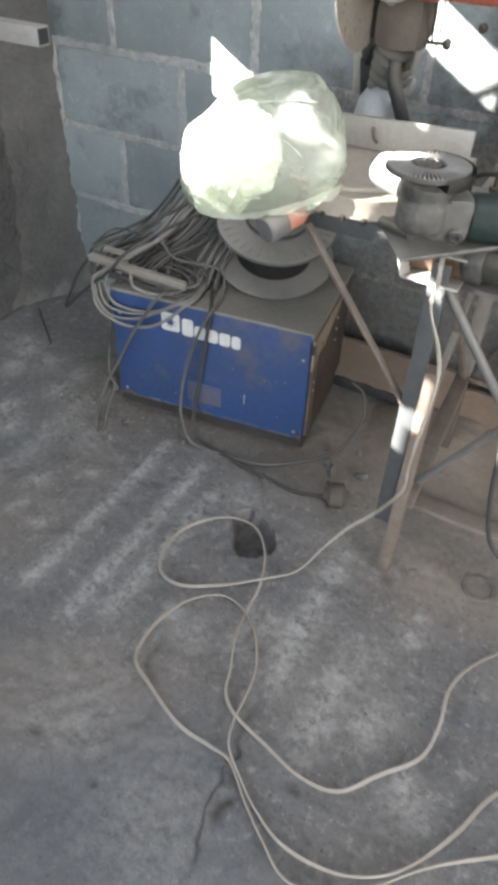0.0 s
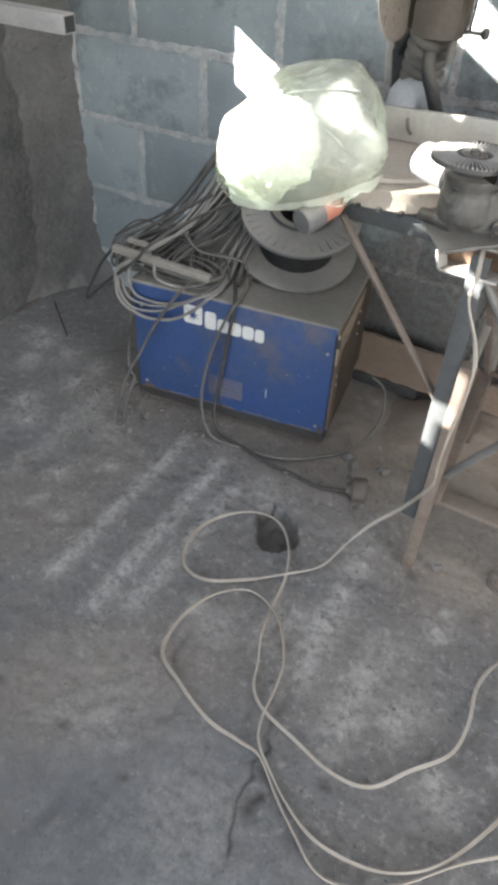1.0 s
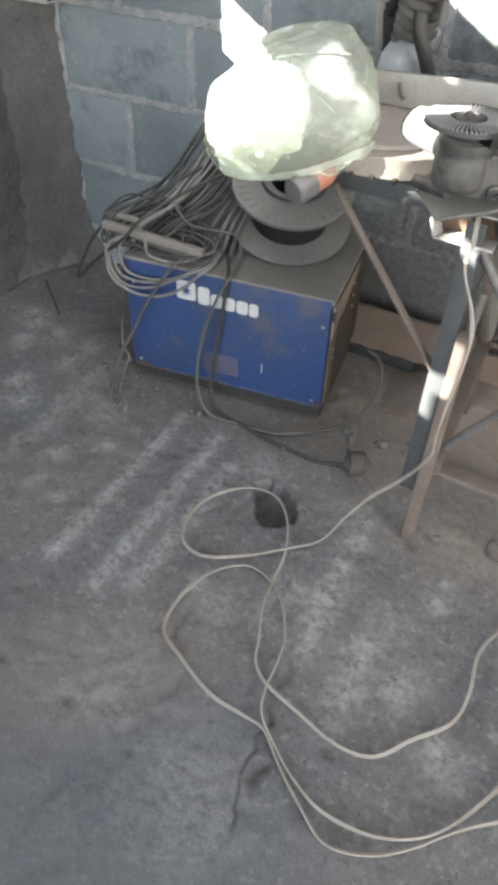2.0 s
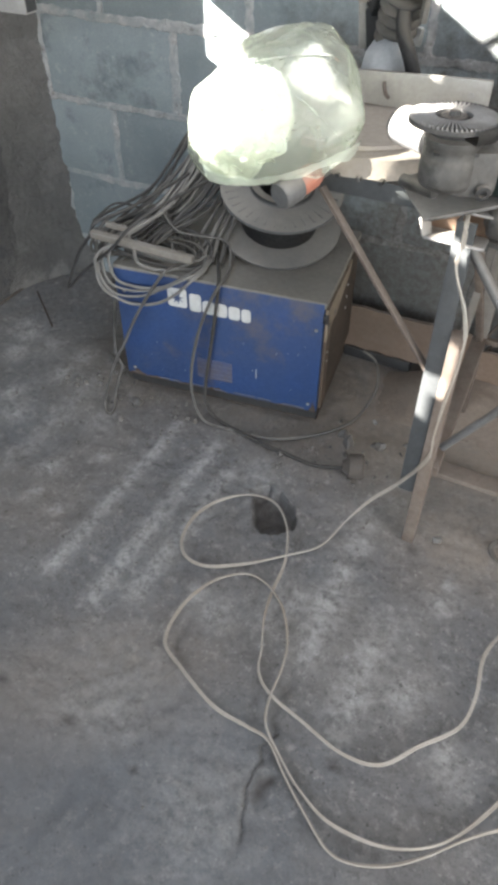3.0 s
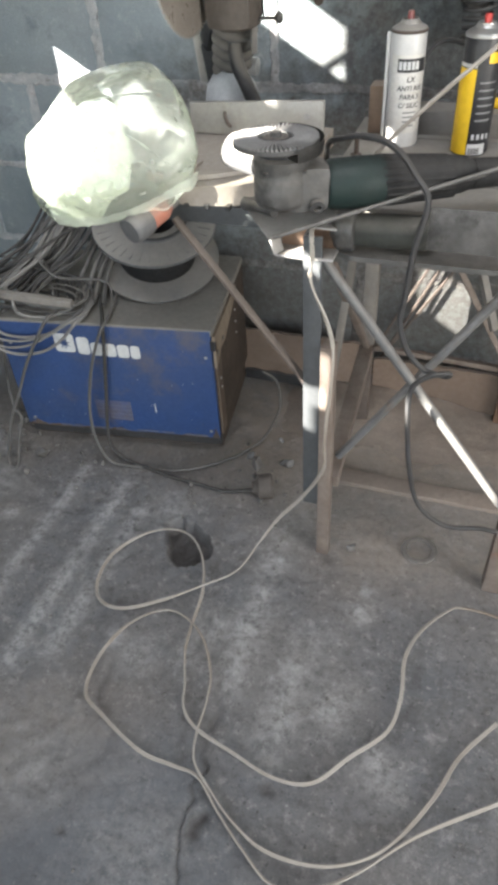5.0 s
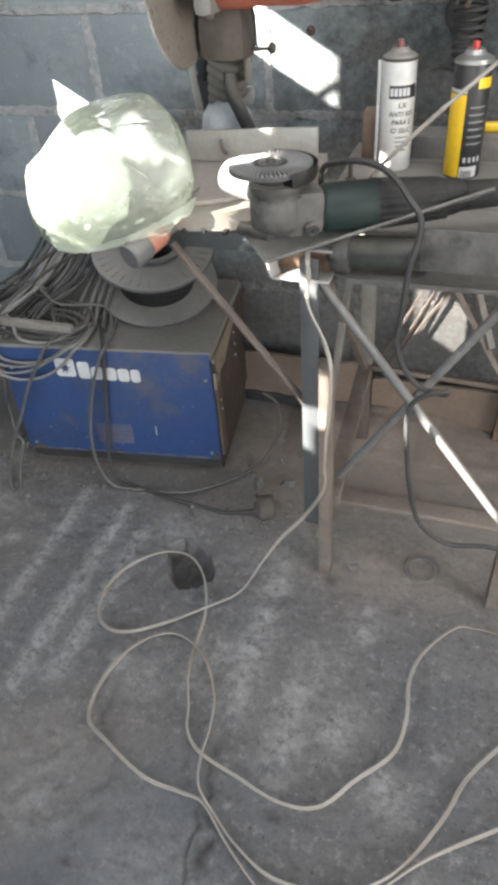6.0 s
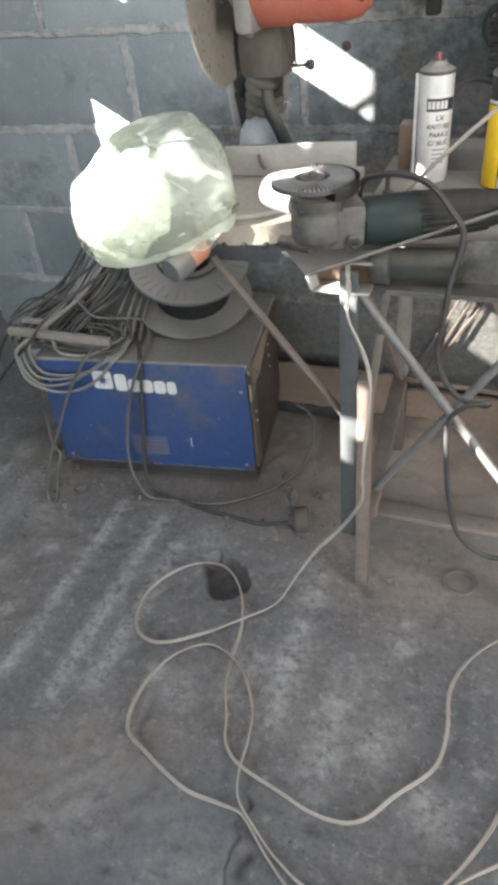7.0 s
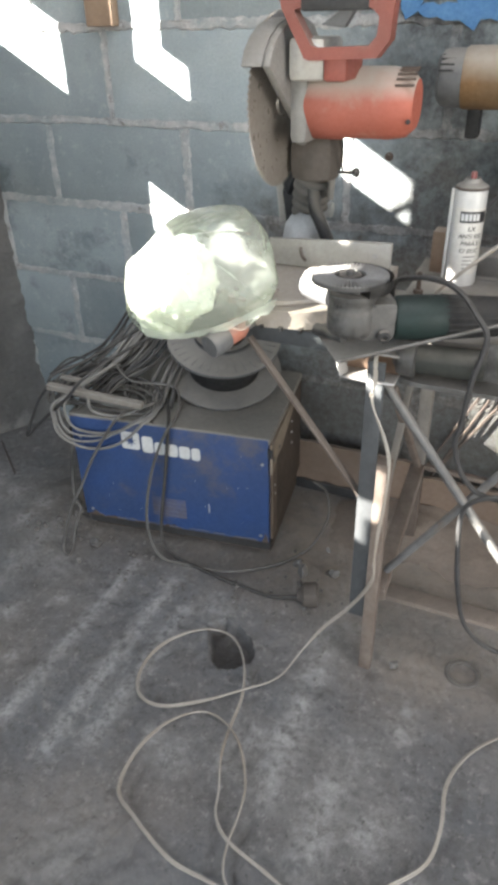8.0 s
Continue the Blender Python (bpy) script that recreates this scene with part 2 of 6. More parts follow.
M_BLUEPAINT = surface("blue_sprayed_paint", (0.035, 0.12, 0.28), (0.08, 0.19, 0.34), 0.8, scale=12, grain=150, bump=0.6, space="World")
M_DARKRUST = surface("dark_rust", (0.085, 0.06, 0.047), (0.05, 0.04, 0.034), 0.85, 0.1, scale=20, grain=120, bump=0.4, dust=0.18)
M_LEAD = surface("dirty_black_lead", (0.04, 0.039, 0.038), (0.06, 0.057, 0.053), 0.75, scale=16, grain=120, bump=0.15, dust=0.03, space="World", spec=0.2)
M_FLANGE = surface("stained_brown_steel", (0.13, 0.098, 0.07), (0.08, 0.06, 0.046), 0.8, 0.1, scale=14, grain=100, bump=0.3, stain=(0.055, 0.043, 0.036), stain_at=0.55)
M_FOOT = surface("scraped_primer", (0.18, 0.15, 0.128), (0.12, 0.09, 0.072), 0.8, 0.1, scale=22, grain=110, bump=0.3, stain=(0.16, 0.08, 0.055), stain_at=0.6)
M_BASE = surface("dusty_cast_base", (0.38, 0.335, 0.29), (0.29, 0.255, 0.225), 0.6, 0.2, scale=9, grain=130, bump=0.15, stain=(0.2, 0.17, 0.145), stain_at=0.62, dust=0.4)
M_KNOB = surface("dusty_orange_plastic", (0.42, 0.15, 0.095), (0.34, 0.17, 0.13), 0.65, scale=16, grain=140, bump=0.1, dust=0.5)
M_BRACE = surface("brown_flat_bar", (0.125, 0.1, 0.085), (0.09, 0.07, 0.06), 0.75, 0.2, scale=16, grain=100, bump=0.3, dust=0.3)
M_OLDWOOD = surface("grey_old_stick", (0.2, 0.185, 0.165), (0.13, 0.12, 0.108), 0.9, scale=14, grain=120, bump=0.5, stain=(0.08, 0.075, 0.07), stain_at=0.6, dust=0.25)
M_GUARD = surface("dirty_guard_casting", (0.25, 0.24, 0.225), (0.18, 0.172, 0.162), 0.6, 0.25, scale=11, grain=130, bump=0.2, stain=(0.13, 0.122, 0.115), stain_at=0.58, dust=0.35)
M_PLUG = surface("dusty_plug", (0.115, 0.1, 0.088), (0.08, 0.07, 0.062), 0.9, scale=26, grain=120, bump=0.4, spec=0.2)
M_CARD = surface("worn_cardboard", (0.2, 0.145, 0.11), (0.13, 0.096, 0.074), 0.9, scale=5, grain=80, bump=0.3, stain=(0.085, 0.066, 0.054), stain_at=0.55, dust=0.3)
M_DRIFT = surface("brown_floor_dust", (0.25, 0.206, 0.17), (0.19, 0.157, 0.13), 0.95, scale=12, grain=110, bump=0.8, stain=(0.11, 0.092, 0.08), stain_at=0.58, space="World")
M_STONE = surface("rubble", (0.15, 0.142, 0.132), (0.095, 0.09, 0.084), 0.95, scale=30, grain=200, bump=0.4, space="World")


def bag_material(name="clear_green_plastic", thin=0.2, thick=0.42):
    """Thin milky green film: mostly see-through, a little cloudy, glossy at a slant and along its creases."""
    m, t, p = shade(name)
    out = t.nodes["Material Output"]
    p.inputs["Base Color"].default_value = (0.76, 0.8, 0.74, 1)
    p.inputs["Roughness"].default_value = 0.35
    clear = node(t, "ShaderNodeBsdfTransparent")
    clear.inputs[0].default_value = (0.95, 0.965, 0.945, 1)
    veil = node(t, "ShaderNodeBsdfTranslucent")
    veil.inputs[0].default_value = (0.83, 0.88, 0.81, 1)
    cloudy, film, shine = (t.nodes.new("ShaderNodeMixShader") for _ in range(3))
    cloudy.inputs[0].default_value = 0.45
    t.links.new(veil.outputs[0], cloudy.inputs[1])
    t.links.new(p.outputs[0], cloudy.inputs[2])
    t.links.new(ramp(t, noise_of(t, 13, 6, 0.62), 0.35, 0.7, thin, thick), film.inputs[0])
    t.links.new(clear.outputs[0], film.inputs[1])
    t.links.new(cloudy.outputs[0], film.inputs[2])
    gloss = node(t, "ShaderNodeBsdfGlossy")
    gloss.inputs["Roughness"].default_value = 0.2
    slant = node(t, "ShaderNodeFresnel")
    slant.inputs["IOR"].default_value = 1.33
    t.links.new(slant.outputs[0], shine.inputs[0])
    t.links.new(film.outputs[0], shine.inputs[1])
    t.links.new(gloss.outputs[0], shine.inputs[2])

    def ridge(scale, seed):
        n = ramp(t, noise_of(t, scale, 3, 0.45, "Object", seed), 0, 1, -1, 1)
        a = t.nodes.new("ShaderNodeMath")
        a.operation = "ABSOLUTE"
        t.links.new(n, a.inputs[0])
        return ramp(t, a.outputs[0], 0.0, 0.14, 1.0, 0.0)

    b1 = node(t, "ShaderNodeBump", Strength=0.25, Distance=0.0008)
    t.links.new(ridge(34, 9), b1.inputs["Height"])
    b2 = node(t, "ShaderNodeBump", Strength=0.3, Distance=0.0016)
    t.links.new(ridge(13, 5), b2.inputs["Height"])
    t.links.new(b1.outputs[0], b2.inputs["Normal"])
    for n in (p, gloss, slant):
        t.links.new(b2.outputs[0], n.inputs["Normal"])
    t.links.new(shine.outputs[0], out.inputs["Surface"])
    return m


M_BAG = bag_material()
M_HEM = bag_material("doubled_green_plastic", 0.45, 0.7)


def wad_material():
    """The same film made milky, hardly see-through, for the wad added to stop the sun."""
    m, t, p = shade("sun_stop_plastic")
    p.inputs["Base Color"].default_value = (0.74, 0.78, 0.7, 1)
    p.inputs["Roughness"].default_value = 0.5
    veil = node(t, "ShaderNodeBsdfTranslucent")
    veil.inputs[0].default_value = (0.6, 0.64, 0.55, 1)
    both = t.nodes.new("ShaderNodeMixShader")
    t.links.new(ramp(t, noise_of(t, 20, 6, 0.62), 0.35, 0.7, 0.6, 0.9), both.inputs[0])
    t.links.new(veil.outputs[0], both.inputs[1])
    t.links.new(p.outputs[0], both.inputs[2])
    t.links.new(both.outputs[0], t.nodes["Material Output"].inputs["Surface"])
    return m


M_WAD = wad_material()


def floor_material():
    """Worn concrete: grey cement skin, brown dirt brightened for bounced light, chalky streaks and a dark pit, each
    with its own outline.
    """
    m, t, p = shade("worn_concrete")
    broad = noise_of(t, 2.2, 7, 0.6, "World")
    mid = noise_of(t, 17, 10, 0.72, "World", 3)
    fine = noise_of(t, 75, 10, 0.8, "World", 7)
    spots = noise_of(t, 130, 3, 0.5, "World", 23)
    col = mix(t, ramp(t, broad, 0.4, 0.6), (0.186, 0.178, 0.17), (0.148, 0.154, 0.161))
    col = mix(t, ramp(t, mid, 0.47, 0.62, 0, 0.5), col, (0.135, 0.13, 0.123))
    col = mix(t, ramp(t, noise_of(t, 38, 8, 0.75, "World", 11), 0.54, 0.64, 0, 0.7), col, (0.31, 0.302, 0.29))
    col = mix(t, ramp(t, fine, 0.48, 0.64, 0, 0.6), col, (0.075, 0.072, 0.069))
    col = mix(t, times(t, ramp(t, noise_of(t, 95, 6, 0.7, "World", 37), 0.57, 0.64, 0, 0.5), ramp(t, noise_of(t, 7, 4, 0.6, "World", 43), 0.46, 0.62)), col, (0.058, 0.055, 0.052))
    col = mix(t, times(t, ramp(t, noise_of(t, 95, 7, 0.75, "World", 51), 0.57, 0.66, 0, 0.5), ramp(t, noise_of(t, 5, 4, 0.6, "World", 57), 0.42, 0.58)), col, (0.42, 0.41, 0.395))
    col = mix(t, ramp(t, spots, 0.66, 0.72, 0, 0.8), col, (0.05, 0.048, 0.046))
    col = mix(t, ramp(t, spots, 0.33, 0.27, 0, 0.6), col, (0.36, 0.35, 0.33))
    # hair cracks
    g = t.nodes.new("ShaderNodeNewGeometry")
    warp = t.nodes.new("ShaderNodeTexNoise")
    warp.inputs["Scale"].default_value, warp.inputs["Detail"].default_value = 9.0, 6.0
    t.links.new(g.outputs["Position"], warp.inputs["Vector"])
    add = t.nodes.new("ShaderNodeVectorMath")
    add.operation = "MULTIPLY_ADD"
    t.links.new(warp.outputs["Color"], add.inputs[0])
    add.inputs[1].default_value = (0.22, 0.22, 0.0)
    t.links.new(g.outputs["Position"], add.inputs[2])
    cell = t.nodes.new("ShaderNodeTexVoronoi")
    cell.feature = "DISTANCE_TO_EDGE"
    cell.inputs["Scale"].default_value = 1.9
    t.links.new(add.outputs[0], cell.inputs["Vector"])
    crack = times(t, ramp(t, cell.outputs["Distance"], 0.0, 0.007, 1.0, 0.0), ramp(t, noise_of(t, 3.5, 4, 0.6, "World", 31), 0.5, 0.58))
    col = mix(t, times(t, crack, 0.7), col, (0.06, 0.058, 0.055))
    # the brown dirt tone is paled to paint in sunlight bounced under the table
    for layer, tone, top in (("skin", (0.12, 0.131, 0.143), 0.78), ("lit_grime", (0.335, 0.28, 0.23), 0.88), ("chalk", (0.47, 0.462, 0.45), 0.72), ("pit", (0.062, 0.056, 0.053), 0.85)):
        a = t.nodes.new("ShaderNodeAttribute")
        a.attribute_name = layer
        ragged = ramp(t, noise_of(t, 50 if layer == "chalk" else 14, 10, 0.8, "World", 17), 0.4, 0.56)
        fac = times(t, a.outputs["Fac"], ragged if layer == "chalk" else ramp(t, ragged, 0, 1, 0.55, 1) if layer in ("lit_grime", "skin") else ramp(t, ragged, 0, 1, 0.7, 1))
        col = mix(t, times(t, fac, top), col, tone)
    t.links.new(col, p.inputs["Base Color"])
    t.links.new(ramp(t, mid, 0.3, 0.7, 0.75, 0.95), p.inputs["Roughness"])
    b = node(t, "ShaderNodeBump", Strength=1.0, Distance=0.007)
    t.links.new(fine, b.inputs["Height"])
    b2 = node(t, "ShaderNodeBump", Strength=0.7, Distance=0.014)
    t.links.new(mid, b2.inputs["Height"])
    t.links.new(b2.outputs[0], b.inputs["Normal"])
    t.links.new(b.outputs[0], p.inputs["Normal"])
    return m


M_FLOOR = floor_material()


# ---- building helpers ----
def mesh_of(name, bm, material, smooth=True):
    me = bpy.data.meshes.new(name)
    bmesh.ops.recalc_face_normals(bm, faces=bm.faces)
    bm.to_mesh(me)
    bm.free()
    for mm in (material if isinstance(material, (list, tuple)) else [material]):
        me.materials.append(mm)
    if smooth:
        me.shade_smooth()
        me.set_sharp_from_angle(angle=radians(38))
    return me


def part(name, bm, material, parent=None, label="", smooth=True):
    ob = new(name, mesh_of(name, bm, material, smooth))
    if parent:
        ob.parent = parent
    return tagged(ob, label)


def thing(name, label, category, place=(0, 0, 0), turn=0.0, group="", kind=""):
    ob = new(name)
    ob.matrix_basis = pose(*place, 0, 0, turn)
    ob.empty_display_size = 0.05
    return tagged(ob, label, category, group, kind)


def box(x0, x1, y0, y1, z0, z1, bevel=0.0, bm=None, turn=None):
    bm = bm or bmesh.new()
    m = Matrix.Translation(((x0 + x1) / 2, (y0 + y1) / 2, (z0 + z1) / 2)) @ Matrix.Diagonal((x1 - x0, y1 - y0, z1 - z0, 1))
    if turn is not None:
        m = turn @ m
    got = bmesh.ops.create_cube(bm, size=1, matrix=m)
    if bevel:
        edges = list({e for v in got["verts"] for e in v.link_edges})
        bmesh.ops.bevel(bm, geom=edges, offset=bevel, segments=2, profile=0.6, affect="EDGES")
    return bm


def frame_along(a, b):
    """A pose at a whose z runs towards b."""
    a, b = Vector(a), Vector(b)
    return Matrix.Translation(a) @ (b - a).to_track_quat("Z", "Y").to_matrix().to_4x4(), (b - a).length


def lathe(profile, a, b, sides=32, bm=None):
    """Turns a profile of (radius, height) round the line from a towards b."""
    bm = bm or bmesh.new()
    m, _ = frame_along(a, b)
    rings = []
    for r, h in profile:
        if r < 1e-5:
            rings.append([bm.verts.new(m @ Vector((0, 0, h)))])
        else:
            rings.append([bm.verts.new(m @ Vector((r * math.cos(k * math.tau / sides), r * math.sin(k * math.tau / sides), h))) for k in range(sides)])
    for lo, hi in zip(rings, rings[1:]):
        for k in range(sides):
            j = (k + 1) % sides
            quad = [lo[k % len(lo)], lo[j % len(lo)], hi[j % len(hi)], hi[k % len(hi)]]
            quad = list(dict.fromkeys(quad))
            if len(quad) > 2:
                bm.faces.new(quad)
    return bm


def rod(a, b, r, sides=16, bm=None):
    length = (Vector(b) - Vector(a)).length
    return lathe([(0, 0), (r * 0.9, 0), (r, r * 0.1), (r, length - r * 0.1), (r * 0.9, length), (0, length)], a, b, sides, bm)


def bar(a, b, w, d, bevel=0.002, spin=0.0, bm=None):
    """A rectangular bar from a to b, w wide and d deep."""
    m, length = frame_along(a, b)
    return box(-w / 2, w / 2, -d / 2, d / 2, 0, length, bevel, bm, m @ pose(0, 0, 0, 0, 0, spin))


def smooth_path(points, steps=8):
    pts = [Vector(p) for p in points]
    pts = [2 * pts[0] - pts[1]] + pts + [2 * pts[-1] - pts[-2]]
    out = []
    for i in range(1, len(pts) - 2):
        p0, p1, p2, p3 = pts[i - 1:i + 3]
        for s in range(steps):
            u = s / steps
            out.append(0.5 * ((2 * p1) + (p2 - p0) * u + (2 * p0 - 5 * p1 + 4 * p2 - p3) * u * u + (3 * p1 - p0 - 3 * p2 + p3) * u ** 3))
    out.append(pts[-2])
    return out


def sweep(path, r, sides=8, bm=None, twin=0.0):
    """A cable along a path; twin: half the distance between two cores that lie side by side."""
    bm = bm or bmesh.new()
    path = [Vector(p) for p in path]
    side = None
    rings = []
    for i, p in enumerate(path):
        d = (path[min(i + 1, len(path) - 1)] - path[max(i - 1, 0)]).normalized()
        if side is None:
            side = d.cross(Vector((0, 0, 1)))
            side = side if side.length > 0.1 else d.cross(Vector((0, 1, 0)))
        side = (side - d * side.dot(d)).normalized()
        up = side.cross(d)
        ring = []
        for k in range(sides):
            a = math.tau * k / sides
            x, y = math.cos(a) * r, math.sin(a) * r
            if twin:
                x = x + twin * (1 if math.cos(a) > 0.01 else -1 if math.cos(a) < -0.01 else 0)
                if abs(math.cos(a)) < 0.3:
                    y *= 0.55
            ring.append(bm.verts.new(p + side * x + up * y))
        rings.append(ring)
    for lo, hi in zip(rings, rings[1:]):
        for k in range(sides):
            bm.faces.new((lo[k], lo[(k + 1) % sides], hi[(k + 1) % sides], hi[k]))
    bm.faces.new(rings[0])
    bm.faces.new(rings[-1][::-1])
    return bm


def twin_cord(path, r, parent, material):
    """Two insulated cores side by side that slowly twist round one another."""
    path = [Vector(p) for p in path]
    cores, run = ([], []), 0.0
    for i, p in enumerate(path):
        d = (path[min(i + 1, len(path) - 1)] - path[max(i - 1, 0)]).normalized()
        run += (p - path[max(i - 1, 0)]).length
        side = d.cross(Vector((0, 0, 1)))
        side = (side if side.length > 0.1 else d.cross(Vector((0, 1, 0)))).normalized()
        up = side.cross(d)
        a = 2.6 * run + 1.6 * noise.noise(Vector((run * 5, 2, 7)))
        off = (side * math.cos(a) + up * math.sin(a)) * r
        lift = Vector((0, 0, abs(math.sin(a)) * r))
        cores[0].append(p + off + lift)
        cores[1].append(p - off + lift)
    for core in cores:
        part("core", sweep(core, r, 8), material, parent)


def prism(outline, a, b, bm=None):
    """An outline of (u, v), pulled from depth a to depth b along local z."""
    bm = bm or bmesh.new()
    lo, hi = [bm.verts.new((u, v, a)) for u, v in outline], [bm.verts.new((u, v, b)) for u, v in outline]
    bm.faces.new(lo[::-1])
    bm.faces.new(hi)
    n = len(outline)
    for k in range(n):
        bm.faces.new((lo[k], lo[(k + 1) % n], hi[(k + 1) % n], hi[k]))
    return bm


def moved(bm, m):
    bmesh.ops.transform(bm, matrix=m, verts=bm.verts)
    return bm


def soften(bm, offset, segments=2, angle=30):
    edges = [e for e in bm.edges if len(e.link_faces) == 2 and e.calc_face_angle(0) > radians(angle)]
    bmesh.ops.bevel(bm, geom=edges, offset=offset, segments=segments, profile=0.6, affect="EDGES")
    return bm


def holed_wall(y_or_x, axis, lo, hi, height, thick, holes):
    """An upright wall with openings right through it. axis 'x': it stands at x = y_or_x and runs along y; thick may be negative."""
    us = sorted({lo, hi, *[h[0] for h in holes], *[h[1] for h in holes]})
    vs = sorted({0.0, height, *[h[2] for h in holes], *[h[3] for h in holes]})
    bm = bmesh.new()
    solid = {}
    for i in range(len(us) - 1):
        for j in range(len(vs) - 1):
            u, v = (us[i] + us[i + 1]) / 2, (vs[j] + vs[j + 1]) / 2
            solid[i, j] = not any(h[0] < u < h[1] and h[2] < v < h[3] for h in holes)
    cache = {}

    def vert(i, j, k):
        if (i, j, k) not in cache:
            d = y_or_x + (thick if k else 0)
            cache[i, j, k] = bm.verts.new((d, us[i], vs[j]) if axis == "x" else (us[i], d, vs[j]))
        return cache[i, j, k]

    for (i, j), full in solid.items():
        if not full:
            continue
        for k in (0, 1):
            bm.faces.new([vert(i, j, k), vert(i + 1, j, k), vert(i + 1, j + 1, k), vert(i, j + 1, k)])
        for di, dj, e in ((-1, 0, ((i, j), (i, j + 1))), (1, 0, ((i + 1, j), (i + 1, j + 1))), (0, -1, ((i, j), (i + 1, j))), (0, 1, ((i, j + 1), (i + 1, j + 1)))):
            if not solid.get((i + di, j + dj), False):
                (a, b), (c, d) = e
                bm.faces.new([vert(a, b, 0), vert(c, d, 0), vert(c, d, 1), vert(a, b, 1)])
    return bm


# ---- the room ----
WEST, NORTH = -0.27, 2.0


def build_floor():
    """Uneven concrete, fine where the camera sees it, with its worn marks kept as masks."""
    xs = np.concatenate([[-0.42], np.arange(-0.27, 0.7, 0.0125), np.arange(0.7, 0.88, 0.004), np.arange(0.8825, 0.98, 0.0125), np.arange(0.98, 1.045, 0.0035), np.arange(1.05, 1.7, 0.0125), [2.2, 3.0, 4.0]])
    ys = np.concatenate([[-2.6, -1.5, -0.5, 0.2], np.arange(0.55, 0.76, 0.0125), np.arange(0.76, 0.94, 0.0035), np.arange(0.945, 1.26, 0.0125), np.arange(1.26, 1.43, 0.004), np.arange(1.4325, 2.01, 0.0125), [2.15]])
    X, Y = np.meshgrid(xs, ys, indexing="ij")
    chalk, lit_grime, pit = np.zeros_like(X), np.zeros_like(X), np.zeros_like(X)

    def streak(x0, y0, x1, y1, w, strength):
        dx, dy = x1 - x0, y1 - y0
        u = np.clip(((X - x0) * dx + (Y - y0) * dy) / (dx * dx + dy * dy + 1e-9), 0, 1)
        d = np.hypot(X - x0 - u * dx, Y - y0 - u * dy)
        return strength * np.exp(-(d / w) ** 2)

    for x, y0, y1, w, s in ((0.47, 1.02, 1.49, 0.017, 1.0), (0.585, 1.0, 1.46, 0.02, 0.95), (0.65, 1.04, 1.4, 0.022, 0.85), (0.2, 1.2, 1.52, 0.03, 0.45),
                            (0.06, 1.15, 1.45, 0.025, 0.35), (0.98, 1.08, 1.24, 0.03, 0.8), (1.08, 0.98, 1.13, 0.032, 0.7), (0.9, 1.1, 1.18, 0.035, 0.6), (0.97, 1.32, 1.45, 0.028, 0.5)):
        chalk = np.maximum(chalk, streak(x, y0, x + 0.004, y1, w, s))
    for x, y, w, s in ((-0.12, 1.63, 0.05, 0.7), (0.0, 1.6, 0.04, 0.6), (0.19, 1.5, 0.04, 0.6), (0.08, 1.35, 0.05, 0.5), (1.163, 1.087, 0.04, 0.7), (1.266, 0.988, 0.035, 0.6),
                       (0.81, 1.07, 0.035, 0.6), (1.1, 1.185, 0.05, 0.4), (0.72, 1.42, 0.06, 0.5), (0.3, 1.4, 0.04, 0.45), (0.72, 0.86, 0.08, 0.35), (0.95, 0.75, 0.1, 0.4), (1.02, 1.5, 0.05, 0.35),
                       (-0.085, 1.61, 0.03, 1.0), (-0.064, 1.528, 0.03, 1.0), (0.106, 1.595, 0.026, 1.0), (0.105, 1.51, 0.03, 1.0), (0.04, 1.392, 0.03, 1.0), (0.101, 1.336, 0.026, 0.9), (0.29, 1.23, 0.03, 0.9), (0.312, 1.155, 0.016, 0.9), (0.378, 1.313, 0.016, 0.9), (0.384, 1.138, 0.014, 0.8),
                       (0.975, 1.178, 0.036, 1.0), (0.979, 1.265, 0.022, 0.9), (0.985, 1.337, 0.025, 0.9), (1.086, 1.125, 0.025, 0.8), (1.085, 1.035, 0.034, 0.95), (1.162, 1.073, 0.03, 0.95), (1.17, 1.321, 0.018, 0.8), (1.168, 1.271, 0.02, 0.8), (1.249, 1.014, 0.022, 0.9), (0.922, 1.162, 0.03, 0.8), (0.753, 1.093, 0.022, 0.9), (0.807, 1.059, 0.022, 0.7)):
        chalk = np.maximum(chalk, streak(x, y, x, y + 0.01, w, s))
    for x0, y0, x1, y1, w, s in ((0.85, 1.75, 1.5, 1.8, 0.25, 1.0), (0.1, 0.9, 0.3, 1.1, 0.2, 0.2), (0.3, 1.75, 0.9, 1.75, 0.2, 0.8), (1.15, 1.45, 1.4, 1.5, 0.12, 0.7), (0.6, 0.8, 0.75, 0.95, 0.12, 0.35)):
        lit_grime = np.maximum(lit_grime, streak(x0, y0, x1, y1, w, s))
    # smoother bluish cement skin, spread wide to darken the near floor
    skin = np.zeros_like(X)
    for x0, y0, x1, y1, w, strength in ((0.2, 0.72, 1.1, 0.6, 0.2, 0.85), (0.1, 1.0, 0.5, 0.8, 0.12, 0.7), (0.55, 0.66, 0.8, 0.72, 0.1, 1.0), (0.75, 0.7, 0.95, 0.9, 0.06, 0.9), (0.7, 0.86, 0.95, 0.92, 0.05, 0.7), (0.45, 0.8, 0.62, 0.78, 0.09, 0.6), (0.1, 1.3, 0.0, 1.5, 0.08, 0.4)):
        skin = np.maximum(skin, streak(x0, y0, x1, y1, w, strength))
    # a broken-out hole with steep, ragged sides
    corners = [(0.73, 1.38), (0.755, 1.403), (0.803, 1.388), (0.836, 1.363), (0.846, 1.325), (0.826, 1.303), (0.793, 1.283), (0.764, 1.318)]
